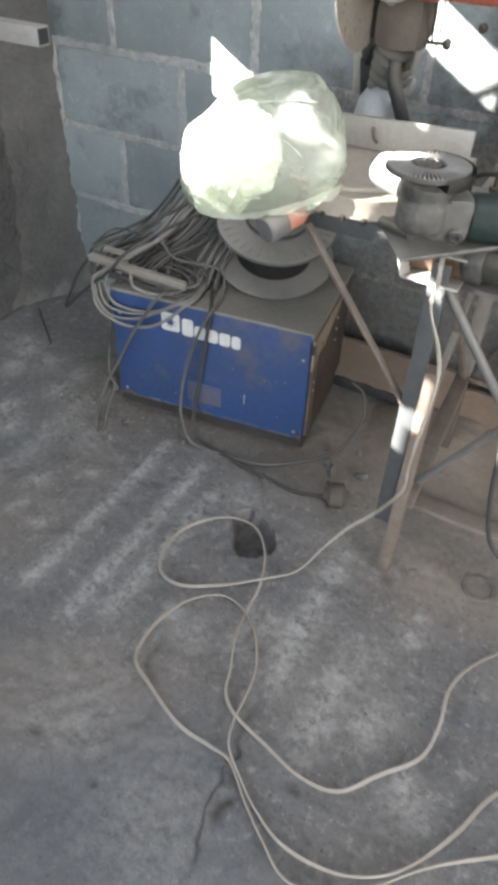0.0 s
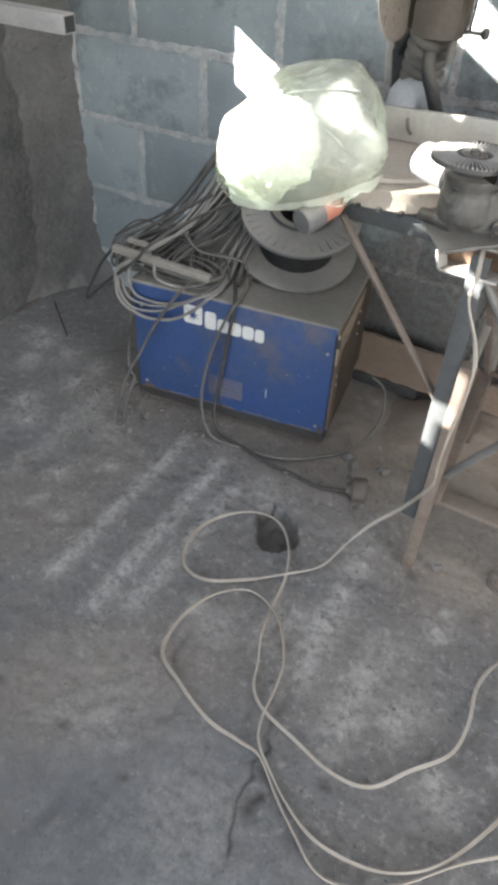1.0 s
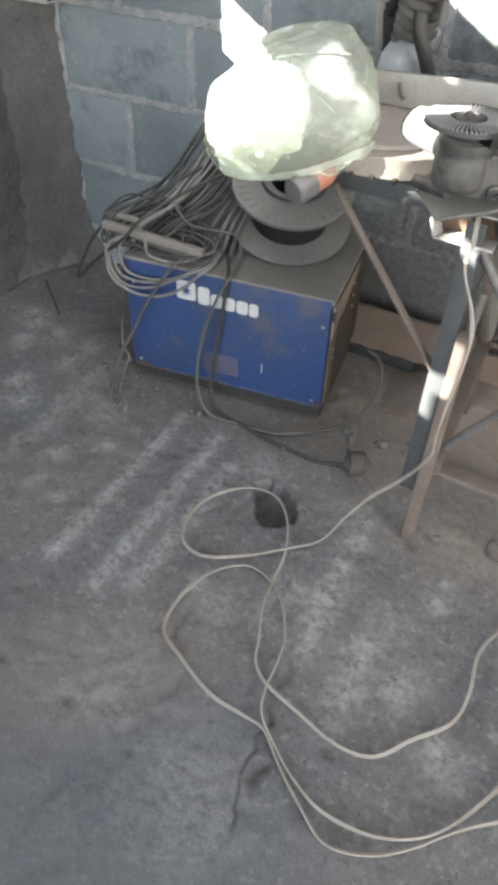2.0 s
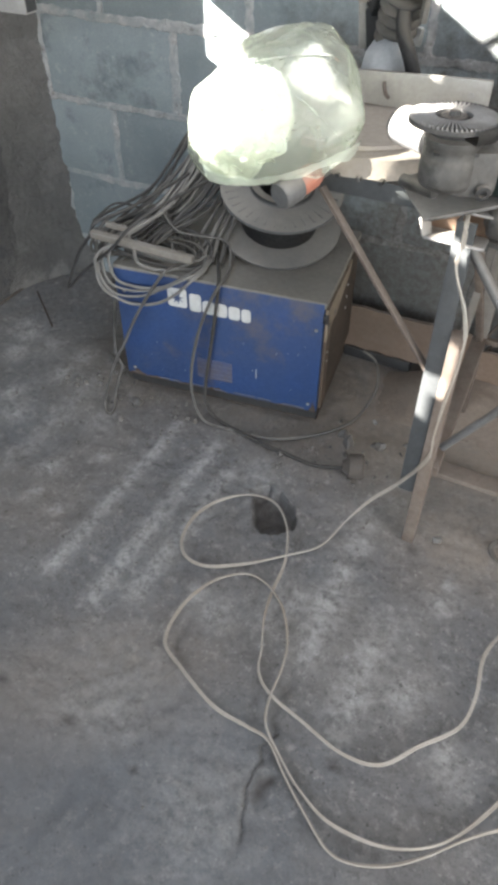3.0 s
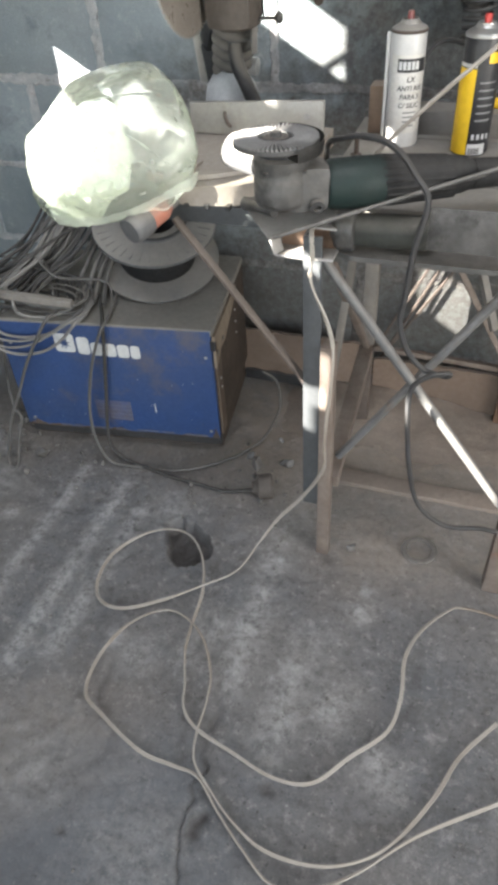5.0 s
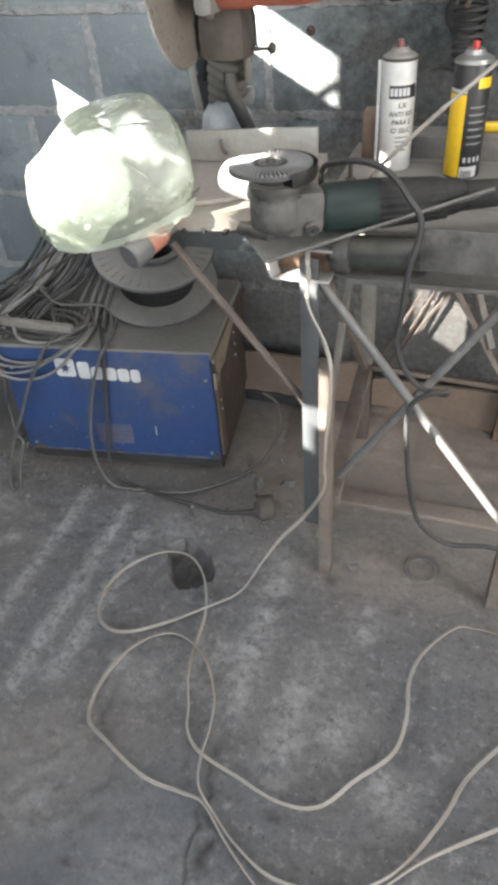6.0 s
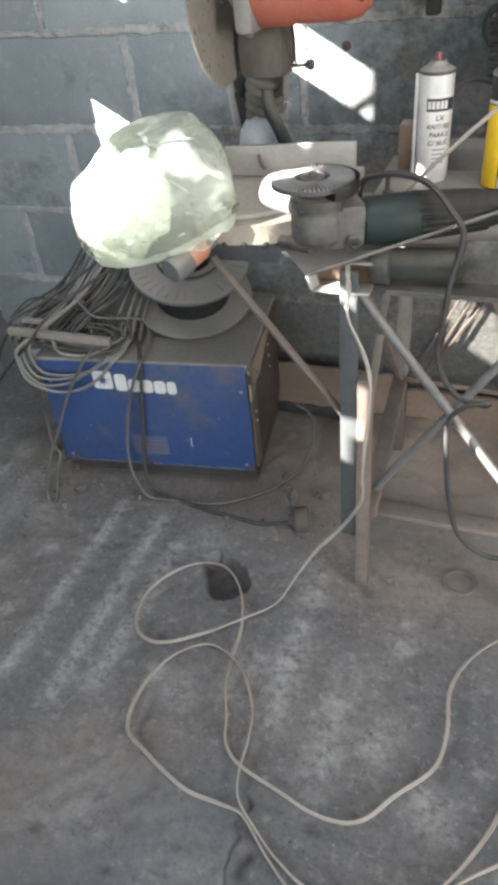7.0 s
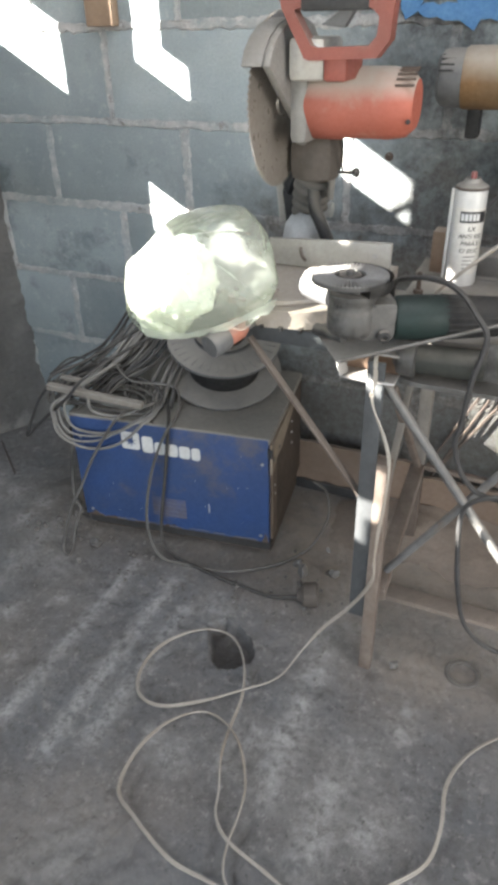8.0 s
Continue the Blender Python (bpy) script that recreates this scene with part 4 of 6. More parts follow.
# five loops sagging over the blue front, from behind the stick back on to the lid
for k, sag in enumerate((
        [(0.321, 1.517, 0.395), (0.312, 1.52, 0.355), (0.322, 1.525, 0.324), (0.352, 1.53, 0.315), (0.391, 1.535, 0.317), (0.432, 1.541, 0.328), (0.487, 1.539, 0.362), (0.505, 1.579, 0.366)],
        [(0.312, 1.51, 0.396), (0.299, 1.514, 0.35), (0.309, 1.519, 0.315), (0.343, 1.527, 0.304), (0.385, 1.534, 0.309), (0.428, 1.539, 0.322), (0.486, 1.535, 0.362), (0.507, 1.57, 0.37)],
        [(0.306, 1.505, 0.394), (0.292, 1.507, 0.348), (0.299, 1.512, 0.313), (0.319, 1.519, 0.292), (0.354, 1.526, 0.291), (0.396, 1.532, 0.304), (0.443, 1.54, 0.334), (0.485, 1.55, 0.364), (0.496, 1.61, 0.366)],
        [(0.303, 1.499, 0.394), (0.29, 1.502, 0.35), (0.291, 1.504, 0.319), (0.306, 1.511, 0.294), (0.34, 1.52, 0.277), (0.376, 1.527, 0.276), (0.417, 1.533, 0.288), (0.458, 1.541, 0.315), (0.503, 1.539, 0.362), (0.51, 1.585, 0.368)],
        [(0.378, 1.525, 0.406), (0.376, 1.531, 0.379), (0.394, 1.536, 0.368), (0.428, 1.551, 0.362), (0.458, 1.583, 0.362)])):
    pts = [(0.44 - 0.012 * k, 1.82, 0.56), jitter((0.385, 1.66, 0.46), 0.012), jitter((0.345, 1.56, 0.425), 0.006)] + sag + [(0.5 - 0.008 * k, 1.635, 0.369), (0.48 - 0.008 * k, 1.7, 0.375)]
    part("cable", sweep(smooth_path(pts, 8), (0.0032, 0.0028, 0.0028, 0.0034, 0.0034)[k], 8), M_PALECABLE, heap)
hook = thing("wall_hook", "bent steel hook in the block wall", "hook", (0, 0, 0))
part("shank", rod((0.42, 2.02, 0.6), (0.42, 1.86, 0.588), 0.006), M_RUST, hook)
part("tip", rod((0.42, 1.862, 0.588), (0.42, 1.85, 0.65), 0.006), M_RUST, hook)

loop = thing("hanging_cable", "dusty grey cable hanging down the blue front", "cable", (0, 0, 0))
part("cable", sweep(smooth_path([(0.446, 1.633, 0.366), (0.444, 1.585, 0.366), (0.436, 1.538, 0.362), (0.396, 1.525, 0.301), (0.365, 1.513, 0.244), (0.336, 1.502, 0.179), (0.311, 1.488, 0.126), (0.294, 1.472, 0.066), (0.286, 1.458, 0.02), (0.298, 1.442, 0.005),
                                   (0.313, 1.438, 0.005), (0.311, 1.455, 0.006), (0.298, 1.483, 0.02), (0.3, 1.504, 0.062), (0.305, 1.518, 0.09), (0.283, 1.53, 0.11), (0.277, 1.541, 0.163), (0.288, 1.545, 0.242), (0.3, 1.55, 0.33), (0.33, 1.57, 0.37)], 8), 0.0034), M_GREYCABLE, loop)
loop = thing("hanging_cable", "grey cable hanging in front and lying on the floor", "cable", (0, 0, 0))
part("cable", sweep(smooth_path([(0.52, 1.708, 0.37), (0.534, 1.668, 0.366), (0.556, 1.59, 0.362), (0.557, 1.552, 0.352), (0.541, 1.545, 0.318), (0.52, 1.54, 0.262), (0.505, 1.53, 0.196), (0.497, 1.522, 0.13), (0.502, 1.515, 0.07), (0.53, 1.512, 0.012),
                                   (0.601, 1.52, 0.005), (0.7, 1.535, 0.006), (0.779, 1.588, 0.006), (0.827, 1.643, 0.008), (0.85, 1.7, 0.01), (0.855, 1.8, 0.02), (0.83, 1.86, 0.05), (0.79, 1.87, 0.07)], 8), 0.0034), M_GREYCABLE, loop)
lead = thing("power_lead", "thick dark power lead with a round plug on the floor", "cable", (0, 0, 0))
part("cable", sweep(smooth_path([(0.5, 1.655, 0.366), (0.54, 1.589, 0.362), (0.553, 1.562, 0.35), (0.545, 1.557, 0.279), (0.532, 1.553, 0.19), (0.52, 1.545, 0.096), (0.526, 1.533, 0.045), (0.56, 1.53, 0.01), (0.618, 1.52, 0.006), (0.69, 1.508, 0.006), (0.754, 1.503, 0.006), (0.82, 1.498, 0.007),
                                   (0.885, 1.512, 0.016)], 8), 0.004), M_LEAD, lead)
part("plug", lathe([(0, 0), (0.012, 0), (0.016, 0.008), (0.027, 0.014), (0.028, 0.04), (0.024, 0.045), (0, 0.046)], (0.88, 1.51, 0.024), (0.93, 1.53, 0.024), 20), M_PLUG, lead, "dusty round plug")
slack = thing("black_cable_loop", "black cable hanging in a slack loop beside the machine", "cable", (0, 0, 0))
part("cable", sweep(smooth_path([(0.47, 1.7, 0.51), (0.42, 1.58, 0.49), (0.388, 1.508, 0.466), (0.348, 1.494, 0.42), (0.29, 1.502, 0.37), (0.231, 1.514, 0.317), (0.192, 1.518, 0.277), (0.186, 1.518, 0.279), (0.207, 1.52, 0.322), (0.234, 1.524, 0.373), (0.266, 1.526, 0.413),
                                   (0.287, 1.532, 0.446), (0.33, 1.6, 0.46), (0.4, 1.72, 0.5)], 9), 0.0036), M_DARKCABLE, slack)
part("stick", bar((0.288, 1.507, 0.432), (0.502, 1.55, 0.404), 0.016, 0.014, 0.002), M_OLDWOOD)
tagged(bpy.data.objects["stick"], "short weathered wooden stick lying on the cable heap", "stick")
part("stick", bar((0.308, 1.534, 0.445), (0.35, 1.545, 0.438), 0.009, 0.01, 0.001), M_OLDWOOD)
tagged(bpy.data.objects["stick.001"], "small splintered stick end among the cables", "stick")


# ---- work table ----
FX, FY, TOP = 1.05, 1.4, 0.672


def angle_leg(x, y, h, w=0.042, t=0.004, sx=1, sy=1):
    bm = box(min(x, x + sx * w), max(x, x + sx * w), min(y, y + sy * t), max(y, y + sy * t), 0, h, 0.001)
    return box(min(x, x + sx * t), max(x, x + sx * t), min(y + sy * t, y + sy * w), max(y + sy * t, y + sy * w), 0, h, 0.001, bm)


def work_table():
    w = thing("work_table", "home-made steel work table of angle iron and pipe braces", "table", (0, 0, 0))
    X1, Y1 = 1.62, 1.95
    part("leg", moved(angle_leg(0, 0, TOP - 0.14, 0.028), pose(FX - 0.024, FY - 0.004, 0.135)), M_STEEL, w, "grey angle iron leg")
    part("leg_foot", box(FX + 0.0045, FX + 0.0275, FY - 0.008, FY + 0.016, 0, 0.49, 0.002), M_FOOT, w, "scraped square tube foot")
    part("leg", angle_leg(1.375, FY - 0.01, TOP - 0.005, 0.036), M_FOOT, w, "scraped brown leg")
    part("leg", box(1.045, 1.073, 1.805, 1.83, 0.235, TOP - 0.022, 0.002), M_OLDWOOD, w, "pale rear post")
    part("leg_foot", box(1.046, 1.072, 1.806, 1.829, 0, 0.2345, 0.002), M_BRACE, w, "brown foot of the rear post")
    part("leg", box(1.36, 1.386, 1.9, 1.926, 0, TOP - 0.005, 0.002), M_RUST, w)
    rail = part("front_rail", box(0.985, 1.07, FY + 0.03, FY + 0.034, TOP - 0.04, TOP - 0.002, 0.001), M_RUST, w, "rusty channel iron rail")
    part("rail_flange", box(0.985, 1.07, FY - 0.006, FY + 0.0295, TOP - 0.04, TOP - 0.036, 0.001), M_RAW, rail)
    part("rail_flange", box(0.985, 1.07, FY + 0.012, FY + 0.11, TOP - 0.0015, TOP + 0.0015, 0.001), M_RAW, rail)
    part("bent_end", bar((0.988, FY + 0.002, TOP - 0.037), (0.98, FY + 0.006, TOP - 0.012), 0.02, 0.004, 0.001), M_RAW, rail)
    part("saw_rail", box(0.64, 1.07, 1.46, 1.49, TOP - 0.03, TOP - 0.001, 0.002), M_STEEL, w)
    part("saw_rail", box(0.64, 1.07, 1.68, 1.71, TOP - 0.03, TOP - 0.001, 0.002), M_STEEL, w)
    part("pipe", rod((FX - 0.004, FY + 0.0275, TOP - 0.05), (1.372, FY + 0.012, 0.208), 0.0078), M_PIPE, w)
    part("pipe", rod((FX + 0.03, FY + 0.045, 0.222), (1.34, FY + 0.036, TOP - 0.025), 0.0072), M_PIPE, w)
    part("brace", bar((0.815, 1.43, TOP - 0.012), (FX - 0.012, FY + 0.008, 0.395), 0.015, 0.006), M_BRACE, w, "brown flat bar brace")
    part("brace", bar((FX + 0.012, FY + 0.03, 0.61), (1.062, 1.798, 0.232), 0.013, 0.012), M_FOOT, w)
    part("brace", bar((FX + 0.02, FY + 0.03, 0.17), (1.06, 1.798, 0.225), 0.03, 0.03, 0.002), M_FOOT, w)
    part("brace", bar((1.06, 1.44, 0.36), (1.06, 1.66, 0.62), 0.013, 0.01), M_OLDWOOD, w)
    part("rear_rail", bar((1.074, 1.82, 0.222), (1.6, 1.82, 0.2), 0.012, 0.012), M_FOOT, w)
    part("strut", bar((1.2, 1.78, TOP - 0.02), (1.31, 1.62, 0.42), 0.013, 0.012), M_OLDWOOD, w)
    part("strut", bar((1.375, 1.8, 0.2), (1.16, 1.72, 0.6), 0.012, 0.011), M_FOOT, w)
    part("apron", box(1.195, 1.37, FY - 0.006, FY - 0.002, 0.664, 0.722, 0.001), M_DIRTYALU, w, "grey sheet steel apron")
    y = 1.5
    for width in (0.11, 0.09, 0.12, 0.11):
        part("plank", box(1.0 + random.uniform(0, 0.02), X1, y, y + width - 0.004, TOP - 0.02, TOP, 0.002), M_GREYWOOD, w)
        y += width
    part("low_plank", box(1.03, X1, 1.6, 1.645, -0.006, 0.006, 0.003), M_DRIFT, w, "dusty plank lying across the floor")


work_table()


def motor_under_tray():
    m = thing("electric_motor", "dusty grey-green electric motor on the table edge", "motor", (0, 0, 0))
    a, b = (1.06, 1.44, 0.662), (1.2, 1.447, 0.664)
    part("end_cap", lathe([(0, -0.004), (0.012, -0.004), (0.016, 0.0), (0.024, 0.002), (0.029, 0.008), (0.031, 0.03), (0.027, 0.032), (0, 0.033)], a, b, 32), M_DIRTYALU, m, "dusty cast end cap")
    part("body", lathe([(0, 0.03), (0.023, 0.03), (0.0235, 0.034), (0.0235, 0.13), (0.02, 0.14), (0, 0.14)], a, b, 28), M_GREENGREY, m)
    nose = [(1.3, 1.414), (1.3, 1.505), (1.09, 1.505)] + [(1.098 + 0.045 * math.cos(radians(an)), 1.46 + 0.045 * math.sin(radians(an))) for an in range(100, 262, 20)] + [(1.09, 1.414)]
    part("foot_plate", prism(nose, 0.627, 0.6345), M_DIRTYALU, m, "dusty foot plate with a rounded end")


motor_under_tray()


def tray():
    a, f, r, b = Vector((0.945, 1.39, 0.703)), Vector((0.994, 1.338, 0.686)), Vector((1.262, 1.46, 0.75)), Vector((1.2, 1.52, 0.69))
    t = thing("sheet_metal_tray", "bent grey sheet metal tray lying askew on the table", "tray", (0, 0, 0))
    n = (r - f).cross(a - f).normalized()
    n = n if n.z > 0 else -n
    bm = bmesh.new()

    def skin(drop):
        rows = []
        for i in range(17):
            row = []
            for j in range(9):
                u, w = i / 16, j / 8
                p = (f * (1 - u) + r * u) * (1 - w) + (a * (1 - u) + b * u) * w
                row.append(bm.verts.new(p + n * (0.0022 * noise.noise(p * 25) - drop)))
            rows.append(row)
        return rows

    top, low = skin(0.0), skin(0.003)
    for i in range(16):
        for j in range(8):
            for g in (top, low):
                bm.faces.new((g[i][j], g[i + 1][j], g[i + 1][j + 1], g[i][j + 1]))
    rim = [(i, 0) for i in range(17)] + [(16, j) for j in range(1, 9)] + [(i, 8) for i in range(15, -1, -1)] + [(0, j) for j in range(7, 0, -1)]
    for (i, j), (k, l) in zip(rim, rim[1:] + rim[:1]):
        bm.faces.new((top[i][j], top[k][l], low[k][l], low[i][j]))
    part("sheet", bm, M_SHEET, t)
    part("rolled_edge", rod(f - n * 0.001 + (r - f) * 0.02, r + (r - f) * 0.04, 0.003, 12), M_DIRTYALU, t)
    part("lip", rod((0.949, 1.39, 0.708), (0.994, 1.432, 0.714), 0.0075, 14), M_SHEET, t)
    # the grinder lies along the tray
    return f, r, b, n


TF, TR, TB, TN = tray()


def angle_grinder():
    g = thing("angle_grinder", "large dark green angle grinder with a worn disc upwards", "angle grinder", (0, 0, 0))
    u = Vector((0.178, 0.095, -0.008)).normalized()
    v = TN.cross(u).normalized()
    head = Vector((1.006, 1.366, 0.758))
    c = Vector((1.004, 1.352, 0.808))
    dn = (Vector((0, 0, 1)) + 0.1 * v * -1 + Vector((0, 0.12, 0)) - u * 0.05).normalized()
    # gear head
    part("gear_head", lathe([(0, -0.036), (0.026, -0.036), (0.033, -0.032), (0.036, -0.026), (0.036, 0.002), (0.0345, 0.004), (0.0345, 0.016), (0.036, 0.018), (0.036, 0.026), (0.03, 0.03), (0.028, 0.038), (0.02, 0.042), (0, 0.043)], head, head + dn, 28), M_DIRTYALU, g, "scuffed cast metal gear head")
    part("collar", lathe([(0.02, 0.03), (0.031, 0.03), (0.032, 0.033), (0.031, 0.037), (0.02, 0.037)], head, head + dn, 24), M_BLACK, g)
    for k in range(4):
        e = head + (u * math.cos(0.8 + k * 1.57) + v * math.sin(0.8 + k * 1.57)) * 0.034 + dn * 0.018
        part("head_screw", lathe([(0, 0), (0.0045, 0), (0.0045, 0.004), (0.002, 0.0045), (0, 0.002)], e, e + dn, 10), M_BLACK, g)
    neck = bar(head - dn * 0.012 + u * 0.0, head - dn * 0.012 + u * 0.06, 0.056, 0.06, 0.014)
    part("neck", neck, M_DIRTYALU, g)
    part("side_handle_socket", lathe([(0, 0), (0.01, 0), (0.01, 0.006), (0.005, 0.007), (0.005, 0.002), (0, 0.002)], head + u * 0.04 - v * 0.03 - dn * 0.02, head + u * 0.04 - v * 0.1 - dn * 0.02, 16), M_BLACK, g)
    grip = Vector((0.914, 1.422, 0.772))
    part("side_handle", lathe([(0, 0), (0.012, 0.001), (0.019, 0.004), (0.0235, 0.01), (0.0245, 0.018), (0.0235, 0.03), (0.0215, 0.06), (0.022, 0.066), (0.015, 0.07), (0.009, 0.085), (0, 0.085)], grip, head + u * 0.01 + dn * 0.005, 24), M_REEL, g, "grey plastic side handle")
    base = head - dn * 0.014 + u * 0.058
    body = part("body", lathe([(0, 0), (0.028, 0), (0.0315, 0.006), (0.0325, 0.05), (0.032, 0.074), (0, 0.075)], base, base + u, 28), M_GREEN, g, "dark green motor body")
    part("rear_housing", lathe([(0, 0.072), (0.0312, 0.072), (0.03, 0.12), (0.027, 0.16), (0.0235, 0.185), (0.019, 0.2), (0, 0.202)], base, base + u, 28), M_TOOLBLACK, g, "ribbed black rear housing")
    for k in range(22):
        a = k * math.tau / 22
        off = v * math.cos(a) + TN * math.sin(a)
        part("rib", rod(base + u * 0.076 + off * 0.0312, base + u * 0.17 + off * 0.0258, 0.0024, 6), M_TOOLBLACK, body)
    part("tail", lathe([(0, 0.2), (0.02, 0.2), (0.018, 0.26), (0.012, 0.275), (0, 0.276)], base, base + u, 20), M_TOOLBLACK, g)
    # disc and its half guard
    disc = part("disc", lathe([(0, 0.0), (0.011, 0.002), (0.02, -0.004), (0.028, -0.004), (0.051, 0.002), (0.053, 0.001), (0.053, -0.004), (0.03, -0.008), (0, -0.008)], c, c + dn, 44), M_DISC, g, "worn abrasive flap disc")
    m, _ = frame_along(c, c + dn)
    for k in range(60):
        part("flap", box(0.022, 0.0525, -0.0011, 0.0011, -0.001, 0.0045, 0, None, m @ pose(0, 0, 0, 0, 0, k * 6) @ pose(0, 0, 0, 12, 0, 12)), M_FLAP, disc)
    part("nut", lathe([(0, 0.009), (0.006, 0.009), (0.007, 0.004), (0.016, 0.0035), (0.017, 0.0), (0, 0.0)], c, c + dn, 18), M_DIRTYALU, g)
    for k in range(4):
        part("pin_hole", lathe([(0, 0), (0.0022, 0), (0, 0.001)], m @ Vector((0.011 * math.cos(k * 1.57), 0.011 * math.sin(k * 1.57), 0.0036)), m @ Vector((0.011 * math.cos(k * 1.57), 0.011 * math.sin(k * 1.57), 1)), 8), M_INK, g)
    local = m.to_3x3().inverted() @ u
    toward = math.atan2(local.y, local.x)
    bm = bmesh.new()
    pts = []
    for k in range(25):
        a = toward - radians(75) + radians(150) * k / 24
        pts.append([bm.verts.new(m @ Vector((r * math.cos(a), r * math.sin(a), h))) for r, h in ((0.028, -0.014), (0.057, -0.014), (0.059, -0.01), (0.059, 0.003))])
    for p, q in zip(pts, pts[1:]):
        for j in range(3):
            bm.faces.new((p[j], p[j + 1], q[j + 1], q[j]))
    bmesh.ops.solidify(bm, geom=bm.faces[:], thickness=0.0016)
    part("guard", bm, M_DIRTYALU, g, "dull steel wheel guard")
    part("strain_relief", sweep(smooth_path([base + u * 0.26, base + u * 0.31, base + u * 0.37 + Vector((0.01, 0.02, -0.01)), (1.42, 1.62, TOP + 0.006), (1.6, 1.7, TOP + 0.006)], 6), 0.0065), M_TOOLBLACK, g, "black rubber cord")


angle_grinder()
ob = part("steel_tube", rod((0.945, 1.388, 0.71), (0.998, 1.361, 0.714), 0.0088, 20), M_DIRTYALU)
# Black disc painted for the dark hollow of the tube.
part("tube_mouth", lathe([(0, 0), (0.0052, 0), (0, 0.0006)], (0.945, 1.388, 0.71), (0.9, 1.411, 0.708), 16), M_INK, ob)
tagged(ob, "short dusty steel tube lying on the tray", "steel tube")
gc = thing("grinder_cord", "grey rubber cord of the grinder hanging off the table", "cable", (0, 0, 0))
part("cord", sweep(smooth_path([(1.02, 1.58, TOP + 0.005), (1.025, 1.53, 0.73), (1.045, 1.465, 0.772), (1.07, 1.445, 0.785), (1.095, 1.435, 0.791), (1.125, 1.42, 0.791), (1.15, 1.402, 0.783), (1.172, 1.386, 0.764), (1.192, 1.378, 0.735), (1.182, 1.375, 0.673),
                                (1.176, 1.38, 0.596), (1.172, 1.385, 0.559), (1.185, 1.388, 0.512), (1.213, 1.388, 0.48), (1.247, 1.386, 0.474), (1.251, 1.378, 0.485), (1.22, 1.376, 0.474),
                                (1.2, 1.38, 0.442), (1.202, 1.38, 0.375), (1.215, 1.38, 0.279), (1.238, 1.38, 0.203), (1.286, 1.38, 0.166), (1.342, 1.38, 0.175), (1.4, 1.37, 0.2), (1.46, 1.38, 0.3), (1.5, 1.45, 0.62), (1.5, 1.52, TOP + 0.006)], 7), 0.0042), M_DARKCABLE, gc)


# ---- mitre saw ----
SX, SYC, SZC, SR = 0.8, 1.601, 0.994, 0.127


